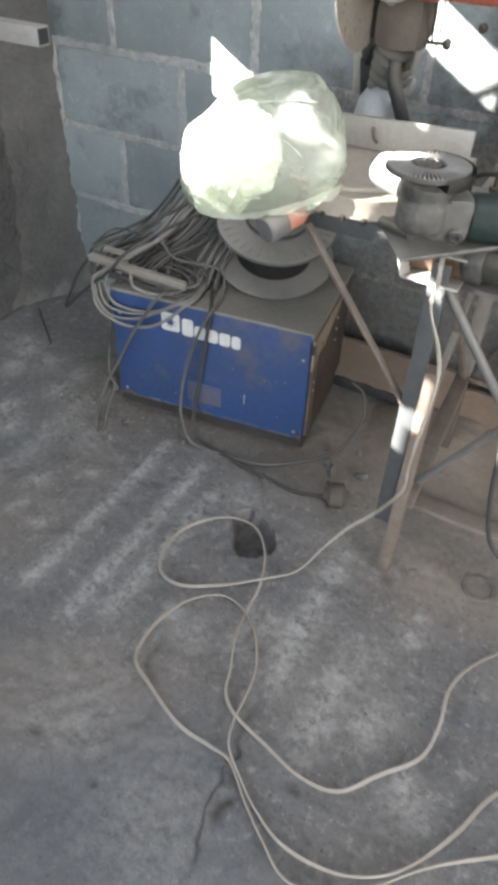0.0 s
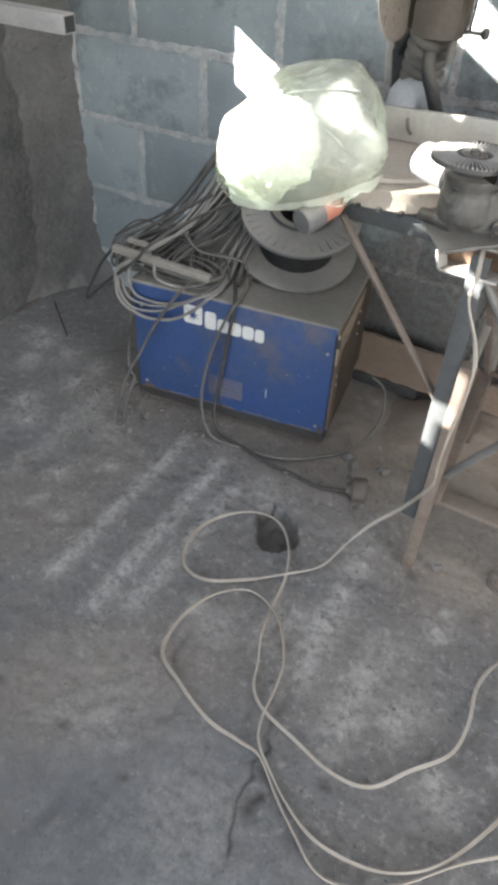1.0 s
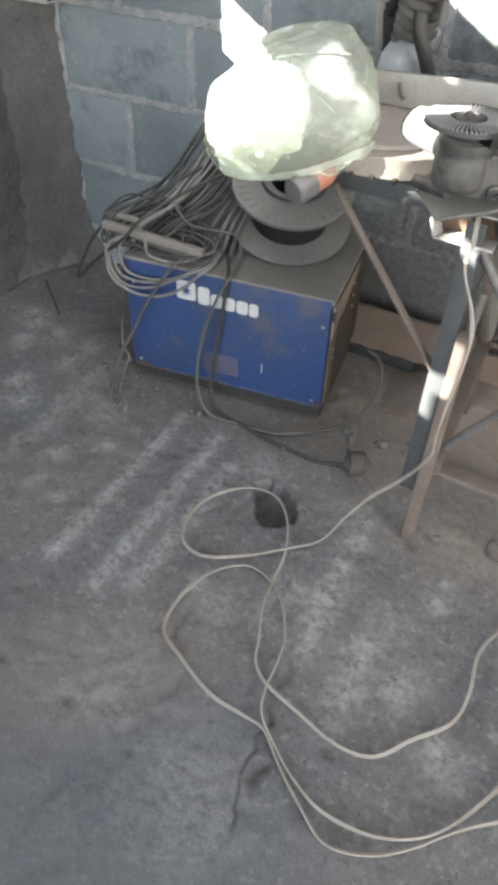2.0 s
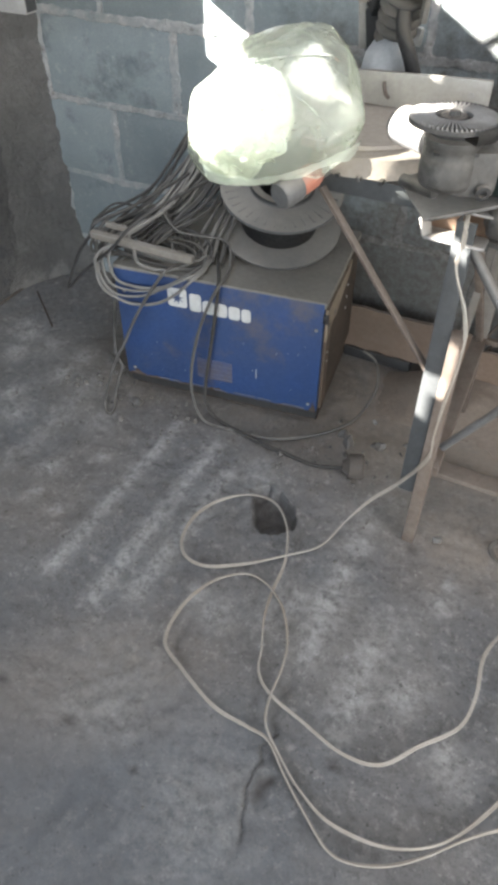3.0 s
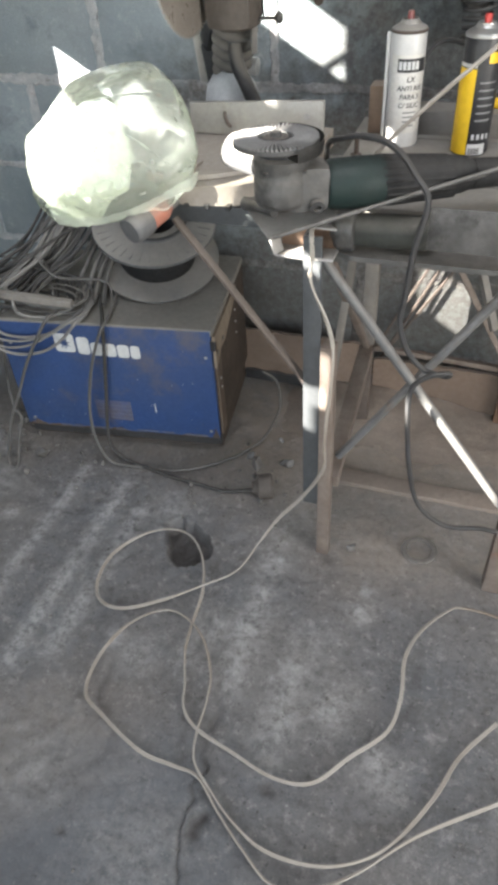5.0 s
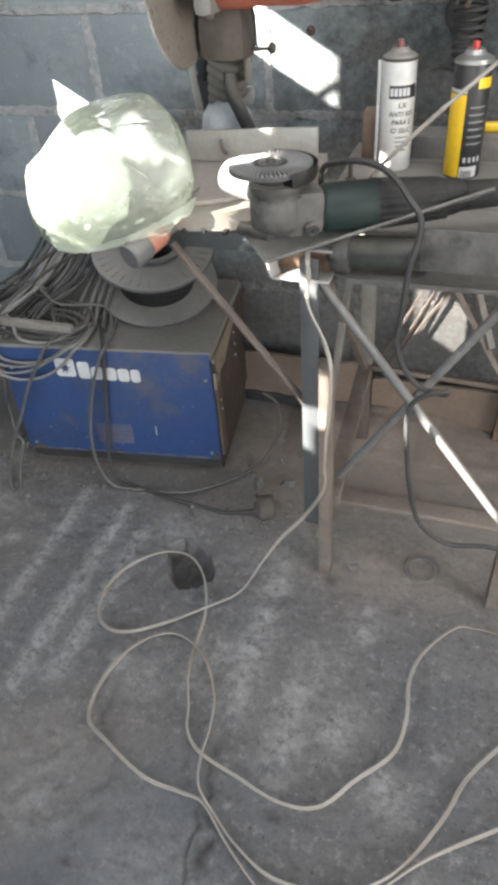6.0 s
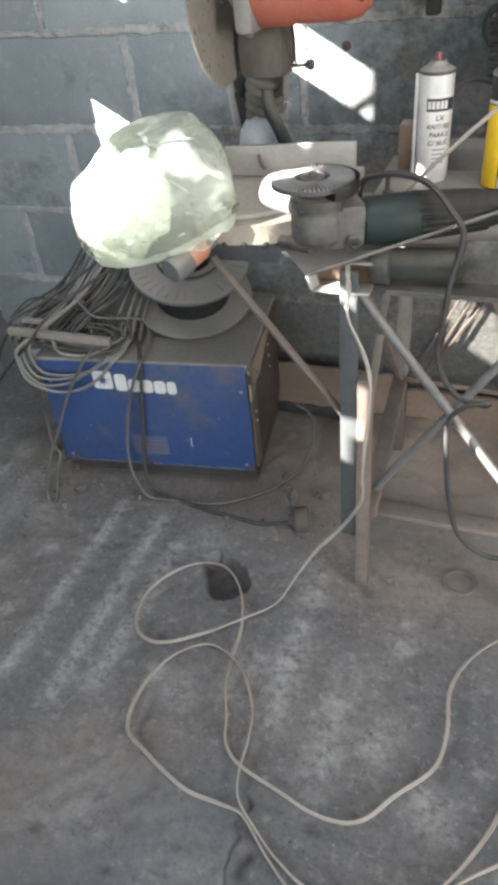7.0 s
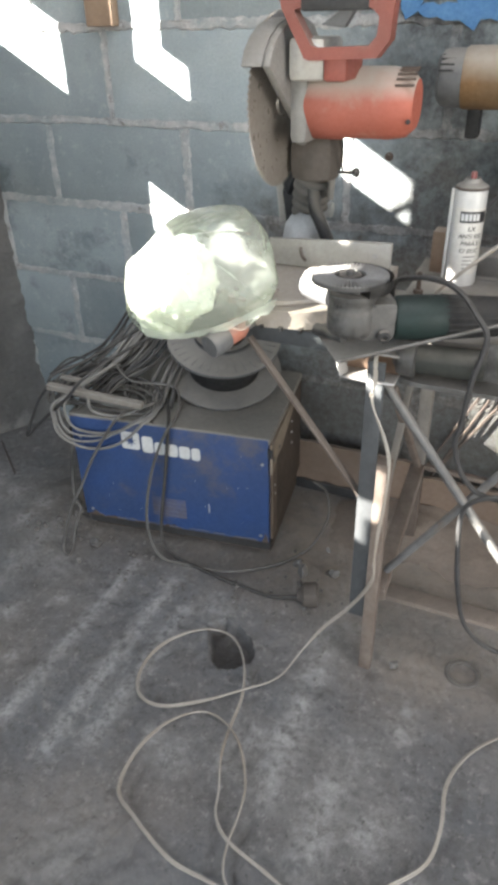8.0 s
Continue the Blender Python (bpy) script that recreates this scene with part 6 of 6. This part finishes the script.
def coil_hose():
    c = thing("coiled_hose", "black coiled air hose hanging on the wall", "hose", (0, 0, 0))
    pts = []
    for i in range(150):
        a = i * 0.32
        r = 0.022 + 0.006 * i / 150
        pts.append((1.188 + r * math.cos(a), 1.945 + r * math.sin(a), 0.8 + i * 0.00068))
    part("coil", sweep(pts, 0.0033, 8), M_DARKCABLE, c)
    part("hanger_plate", lathe([(0, 0), (0.028, 0), (0.036, 0.004), (0.038, 0.01), (0.036, 0.012), (0.031, 0.006), (0, 0.005)], (1.179, 2.001, 0.878), (1.179, 1.9, 0.878), 32), M_DARKCABLE, c, "round black hanger plate")
    part("tail", sweep(smooth_path([(1.21, 1.945, 0.8), (1.2, 1.94, 0.79), (1.14, 1.95, 0.8), (1.11, 1.94, 0.78), (1.08, 1.92, 0.715)], 7), 0.004), M_DARKCABLE, c)
    part("hook", rod((1.182, 2.005, 0.9), (1.182, 1.93, 0.897), 0.004), M_RUST, c)


coil_hose()


def wall_drill():
    d = thing("power_drill", "dusty yellow and grey power drill hung on the wall", "drill", (0, 0, 0))
    a, b = (1.0, 1.86, 1.012), (2, 1.87, 1.016)
    part("end_cap", lathe([(0, 0), (0.034, 0.001), (0.044, 0.008), (0.047, 0.02), (0.047, 0.046), (0, 0.046)], a, b, 32), M_REEL, d, "grey vented end cap")
    for k in range(7):
        an = radians(200 + k * 14)
        y, z = 1.86 + 0.0465 * math.cos(an), 1.012 - 0.0465 * math.sin(an) * 0.9
        part("vent", box(1.008, 1.032, y - 0.003, y + 0.003, z - 0.0015, z + 0.0015), M_BLACK, d)
    part("body", lathe([(0, 0.046), (0.048, 0.046), (0.05, 0.05), (0.05, 0.16), (0.044, 0.2), (0.03, 0.23), (0, 0.231)], a, b, 32), M_OCHRE, d, "yellow body")
    part("chuck", lathe([(0, 0.23), (0.022, 0.23), (0.022, 0.27), (0.014, 0.285), (0, 0.285)], a, b, 20), M_BLACK, d)
    part("handle", box(1.058, 1.082, 1.85, 1.885, 0.915, 0.975, 0.006), M_TOOLBLACK, d)
    part("bracket", bar((1.075, 2.01, 1.0), (1.075, 1.9, 0.985), 0.02, 0.008), M_RUST, d)


wall_drill()

# ---- steel tube held in the west wall ----
ob = part("square_tube", box(WEST - 0.02, 0.156, 1.583, 1.617, 0.793, 0.827, 0.002), M_RAW)
# Black box fills the tube end in place of its shaded hollow.
tube_in = part("tube_mouth", box(0.1, 0.1568, 1.5865, 1.6135, 0.7965, 0.8235), M_INK, ob, "black plug for the tube's dark inside")
tagged(ob, "pale square steel tube sticking out of the wall", "steel tube")
# Thin rod added to draw the dark edge of the plaster flare.
ob = part("flare_edge", rod((-0.2, 1.786, 0.012), (-0.054, 1.672, 0.002), 0.0024), M_SIDE)
tagged(ob, "thin dark strip standing for the edge of the plaster flare", "rod")
ob = part("wooden_stick", rod((-0.262, 1.69, 0.004), (-0.262, 1.84, 0.004), 0.0036), M_PLUG)
tagged(ob, "thin grey wooden stick lying along the wall", "stick")

# ---- under the table ----
def worn_board(x0, x1, y, thick, z0, z1, seed):
    """A board on edge whose top and bottom are frayed."""
    n = int((x1 - x0) / 0.012)
    top = [(x1 - (x1 - x0) * k / n, z1 + 0.006 * noise.noise(Vector((k * 0.3, seed, 0))) + 0.004 * noise.noise(Vector((k * 1.3, seed, 4)))) for k in range(n + 1)]
    low = [(x0 + (x1 - x0) * k / n, z0 + 0.004 * noise.noise(Vector((k * 0.4, seed, 9)))) for k in range(n + 1)]
    return moved(prism(low + top, -y - thick, -y), pose(0, 0, 0, 90, 0, 0))


def dust_drift():
    """Brown dust swept against the foot of the wall under the table."""
    bm = bmesh.new()
    grid = {}
    for i in range(66):
        for j in range(24):
            x, y = 0.85 + i * 0.0112, 1.7 + j * 0.0097
            u, v = i / 65, j / 23
            h = 0.05 * v * v * (3 - 2 * v) * math.sin(math.pi * min(u * 1.3 + 0.05, 1) ** 0.8) * (0.8 + 0.5 * noise.noise(Vector((x * 9, y * 9, 2))))
            h += 0.004 * noise.noise(Vector((x * 40, y * 40, 5)))
            edge = min(u * 6, (1 - u) * 6, v * 3, 1)
            grid[i, j] = bm.verts.new((x, y, max(h, 0) * edge - 0.008 + 0.007 * edge))
    for i in range(65):
        for j in range(23):
            bm.faces.new((grid[i, j], grid[i + 1, j], grid[i + 1, j + 1], grid[i, j + 1]))
    tagged(part("dust_drift", bm, M_DRIFT), "brown dust drifted against the wall under the table", "dust", kind="stuff")


dust_drift()
ob = part("cardboard", worn_board(0.7, 1.03, 1.93, 0.01, 0.032, 0.15, 1), M_CARD)
tagged(ob, "brown board leaning against the wall base", "board")
# Dark strip added to stand for the shaded slot under the board.
ob = part("slot_filler", box(0.72, 0.9, 1.925, 1.985, 0, 0.03, 0.004), M_DARKCABLE)
tagged(ob, "dark strip standing for the shaded slot under the board", "beam")
ob = part("cardboard", worn_board(1.06, 1.6, 1.925, 0.01, 0.004, 0.12, 6), M_CARD)
tagged(ob, "stained brown board standing against the wall", "board")
for k, (x0, x1) in enumerate(((1.04, 1.185), (1.07, 1.2), (1.055, 1.225))):
    ob = part("stick", bar((x0 - 0.04, 1.955, 0.006), (x1, 1.988, 0.4 - 0.02 * k), 0.007, 0.006), M_BRACE)
    tagged(ob, "thin grey wooden stick leaning on the wall", "stick", "sticks under the table")
ob = part("iron_ring", lathe([(0.025, 0), (0.033, 0), (0.035, 0.001), (0.033, 0.004), (0.026, 0.004), (0.024, 0.001), (0.025, 0)], (1.25, 1.455, -0.002), (1.25, 1.455, 1), 32), surface("dusty_ring", (0.085, 0.078, 0.07), (0.13, 0.12, 0.108), 0.9, scale=30, grain=150, bump=0.4, dust=0.15))
tagged(ob, "dusty flat ring lying on the floor", "ring")

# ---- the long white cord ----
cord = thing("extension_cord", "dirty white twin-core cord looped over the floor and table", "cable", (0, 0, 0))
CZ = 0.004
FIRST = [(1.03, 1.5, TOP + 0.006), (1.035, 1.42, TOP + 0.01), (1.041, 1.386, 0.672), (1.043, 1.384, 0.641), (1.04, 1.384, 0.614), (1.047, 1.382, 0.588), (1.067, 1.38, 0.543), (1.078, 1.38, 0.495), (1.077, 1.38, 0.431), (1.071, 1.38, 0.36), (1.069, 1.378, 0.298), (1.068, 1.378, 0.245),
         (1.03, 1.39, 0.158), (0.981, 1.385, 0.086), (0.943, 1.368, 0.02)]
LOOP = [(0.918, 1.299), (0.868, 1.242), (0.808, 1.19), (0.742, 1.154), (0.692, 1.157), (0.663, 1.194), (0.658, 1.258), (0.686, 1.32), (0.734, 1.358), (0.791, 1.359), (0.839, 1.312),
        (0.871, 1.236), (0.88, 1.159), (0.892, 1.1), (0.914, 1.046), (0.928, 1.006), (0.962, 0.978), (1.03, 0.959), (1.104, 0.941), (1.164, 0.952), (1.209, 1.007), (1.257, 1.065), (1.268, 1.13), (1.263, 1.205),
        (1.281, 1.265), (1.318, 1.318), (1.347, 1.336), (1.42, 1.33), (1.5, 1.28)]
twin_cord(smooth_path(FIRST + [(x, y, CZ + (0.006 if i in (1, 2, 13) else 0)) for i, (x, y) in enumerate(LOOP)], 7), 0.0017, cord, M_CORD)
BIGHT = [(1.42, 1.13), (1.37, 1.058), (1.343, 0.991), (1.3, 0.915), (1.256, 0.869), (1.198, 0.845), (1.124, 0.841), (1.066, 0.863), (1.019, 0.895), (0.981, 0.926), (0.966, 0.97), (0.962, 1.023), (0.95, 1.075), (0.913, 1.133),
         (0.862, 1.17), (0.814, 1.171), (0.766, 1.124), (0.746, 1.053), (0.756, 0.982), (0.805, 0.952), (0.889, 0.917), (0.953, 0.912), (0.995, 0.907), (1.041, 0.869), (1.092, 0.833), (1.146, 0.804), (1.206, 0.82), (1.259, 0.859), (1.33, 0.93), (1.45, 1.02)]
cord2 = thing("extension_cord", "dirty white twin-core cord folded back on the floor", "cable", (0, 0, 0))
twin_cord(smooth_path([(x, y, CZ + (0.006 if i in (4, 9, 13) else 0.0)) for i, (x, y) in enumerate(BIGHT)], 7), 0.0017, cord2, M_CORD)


# ---- rubble and dirt ----
def pebble(bm, p, r):
    got = bmesh.ops.create_icosphere(bm, subdivisions=1, radius=r, matrix=Matrix.Translation(p) @ pose(0, 0, 0, random.uniform(0, 360), random.uniform(0, 360), 0) @ Matrix.Diagonal((1, random.uniform(0.6, 1), random.uniform(0.45, 0.8), 1)))
    for v in got["verts"]:
        v.co += Vector((random.uniform(-1, 1), random.uniform(-1, 1), random.uniform(-1, 1))) * r * 0.22


random.seed(8)
for x, y, r in ((0.35, 1.5, 0.02), (0.86, 1.6, 0.022), (0.84, 1.625, 0.014), (0.2, 1.62, 0.016), (0.24, 1.6, 0.012), (0.735, 1.5, 0.008), (1.12, 1.42, 0.012), (0.93, 1.62, 0.015)):
    bm = bmesh.new()
    pebble(bm, (0, 0, 0), r)
    ob = part("rubble_piece", bm, M_STONE, smooth=False)
    ob.matrix_basis = pose(x, y, r * 0.45)
    tagged(ob, "broken lump of grey concrete on the floor", "rubble", "rubble lumps")
for k in range(30):
    u = random.random()
    x, y, r = (random.uniform(0.8, 1.0), random.gauss(1.64, 0.05), random.uniform(0.005, 0.011)) if k < 7 else (random.uniform(0.12, 0.32), random.gauss(1.52, 0.05), random.uniform(0.004, 0.01)) if k < 24 else (random.uniform(0.33, 0.76), random.gauss(1.505, 0.015) + 0.14 * (u - 0.5), random.uniform(0.004, 0.009))
    bm = bmesh.new()
    pebble(bm, (0, 0, 0), r)
    ob = part("rubble_piece", bm, M_STONE, smooth=False)
    ob.matrix_basis = pose(x, y, r * 0.4, 0, 0, random.uniform(0, 360))
    tagged(ob, "small crumb of broken concrete on the dusty floor", "rubble", "rubble crumbs")
bm = bmesh.new()
for k in range(520):
    where = random.random()
    if where < 0.45:
        x, y = random.uniform(0.1, 1.0), random.gauss(1.48, 0.06)
    elif where < 0.7:
        x, y = random.uniform(-0.2, 0.35), random.uniform(1.3, 1.9)
    else:
        x, y = random.uniform(0.2, 1.45), random.uniform(0.7, 1.6)
    r = random.choice((0.0012, 0.0015, 0.002, 0.0025, 0.004, 0.005 if where < 0.45 else 0.0015))
    pebble(bm, (x, min(y, 1.95), r * 0.2), r)
tagged(part("floor_grit", bm, M_STONE, smooth=False), "loose grit and crumbs of mortar on the floor", "grit", kind="stuff")


# Dark stub added in place of a small tie hole in the wall.
wa = thing("tie_hole_stub", "dark stub standing for a small hole in the block wall", "bolt", (0, 0, 0))
part("plate", lathe([(0, 0), (0.009, 0), (0.009, 0.004), (0.005, 0.006), (0.005, 0.014), (0, 0.015)], (0.89, 2.0, 0.854), (0.89, 1.0, 0.854), 16), M_DARKRUST, wa)
ob = part("junction_box", box(0.178, 0.25, 1.972, 2.003, 1.1, 1.17, 0.004), M_WOOD)
tagged(ob, "small brown wooden box fixed on the block wall", "box")


# ---- blocks of the north wall ----
def mortar_joints():
    """Smeared mortar: ragged strips along every course and upright joint."""
    bm = bmesh.new()

    def strip(points, width, seed):
        last = None
        for x, z in points:
            v = Vector((x * 1.0, seed, z))
            wide = 1.15 + 0.7 * noise.noise(v * 3.1 + Vector((7, 0, 0)))
            w1 = width * wide * (0.5 + 0.25 * noise.noise(v * 11) + 0.4 * noise.noise(v * 75))
            w2 = width * wide * (0.5 + 0.25 * noise.noise(v * 11 + Vector((0, 9, 0))) + 0.4 * noise.noise(v * 75 + Vector((0, 9, 0))))
            out = 0.0016 + 0.0022 * noise.noise(v * 30) + 0.0012 * noise.noise(v * 110)
            along = points[-1][0] - points[0][0] > 0.01
            e1, e2 = ((0, -max(w1, 0.003)), (0, max(w2, 0.003))) if along else ((-max(w1, 0.003), 0), (max(w2, 0.003), 0))
            row = [bm.verts.new((x + e1[0], NORTH + 0.004, z + e1[1])), bm.verts.new((x + e1[0] * 0.6, NORTH - out, z + e1[1] * 0.6)),
                   bm.verts.new((x + e2[0] * 0.6, NORTH - out * 0.8, z + e2[1] * 0.6)), bm.verts.new((x + e2[0], NORTH + 0.004, z + e2[1]))]
            if last:
                for k in range(3):
                    bm.faces.new((last[k], last[k + 1], row[k + 1], row[k]))
            last = row

    for course in range(-1, 12):
        z = 0.1 + 0.2 * course + 0.2
        strip([(-0.27 + 0.007 * i, z + 0.003 * noise.noise(Vector((i * 0.03, course, 3)))) for i in range(290)], 0.02, course * 3.7)
        shift = 0.0 if course % 2 else 0.2
        for col in range(-1, 5):
            x = shift + 0.4 * col
            if x > WEST:
                strip([(x + 0.006 * noise.noise(Vector((i * 0.15, course, col))), z - 0.192 + 0.007 * i) for i in range(27)], 0.021, course * 2.3 + col)
    ob = part("mortar_joints", bm, M_MORTAR, wall)
    ob["kind"] = "stuff"


mortar_joints()

def block_mesh(width, seed):
    bm = bmesh.new()
    h, d = 0.186, 0.03
    nx, nz = 10, 6
    random.seed(seed)
    grid = [[None] * (nz + 1) for _ in range(nx + 1)]
    for i in range(nx + 1):
        for j in range(nz + 1):
            edge = i in (0, nx) or j in (0, nz)
            x = -width / 2 + (0.0 if i == 0 else width if i == nx else 0.007 + (width - 0.014) * (i - 1) / (nx - 2))
            z = -h / 2 + (0.0 if j == 0 else h if j == nz else 0.007 + (h - 0.014) * (j - 1) / (nz - 2))
            if edge:
                x += random.uniform(-0.003, 0.003)
                z += random.uniform(-0.003, 0.003)
            grid[i][j] = bm.verts.new((x, 0.003 if edge else random.uniform(-0.0006, 0.0006), z))
    for i in range(nx):
        for j in range(nz):
            bm.faces.new((grid[i][j], grid[i + 1][j], grid[i + 1][j + 1], grid[i][j + 1]))
    return mesh_of("block", bm, M_BLOCK)


BLOCKS = [block_mesh(0.386, s) for s in range(6)]
for row in range(-1, 12):
    z = 0.1 + 0.2 * row
    shift = 0.0 if row % 2 else 0.2
    for col in range(-1, 11):
        x = shift + 0.4 * col + 0.2
        if x < -0.4 or x > 4.0:
            continue
        ob = new("block", BLOCKS[(row * 5 + col * 3) % 6])
        ob.parent = wall
        ob.matrix_basis = pose(x + 0.006 * noise.noise(Vector((row, col, 0))), NORTH + 0.002 * noise.noise(Vector((row * 3.1, col * 2.7, 5))), z + 0.1)
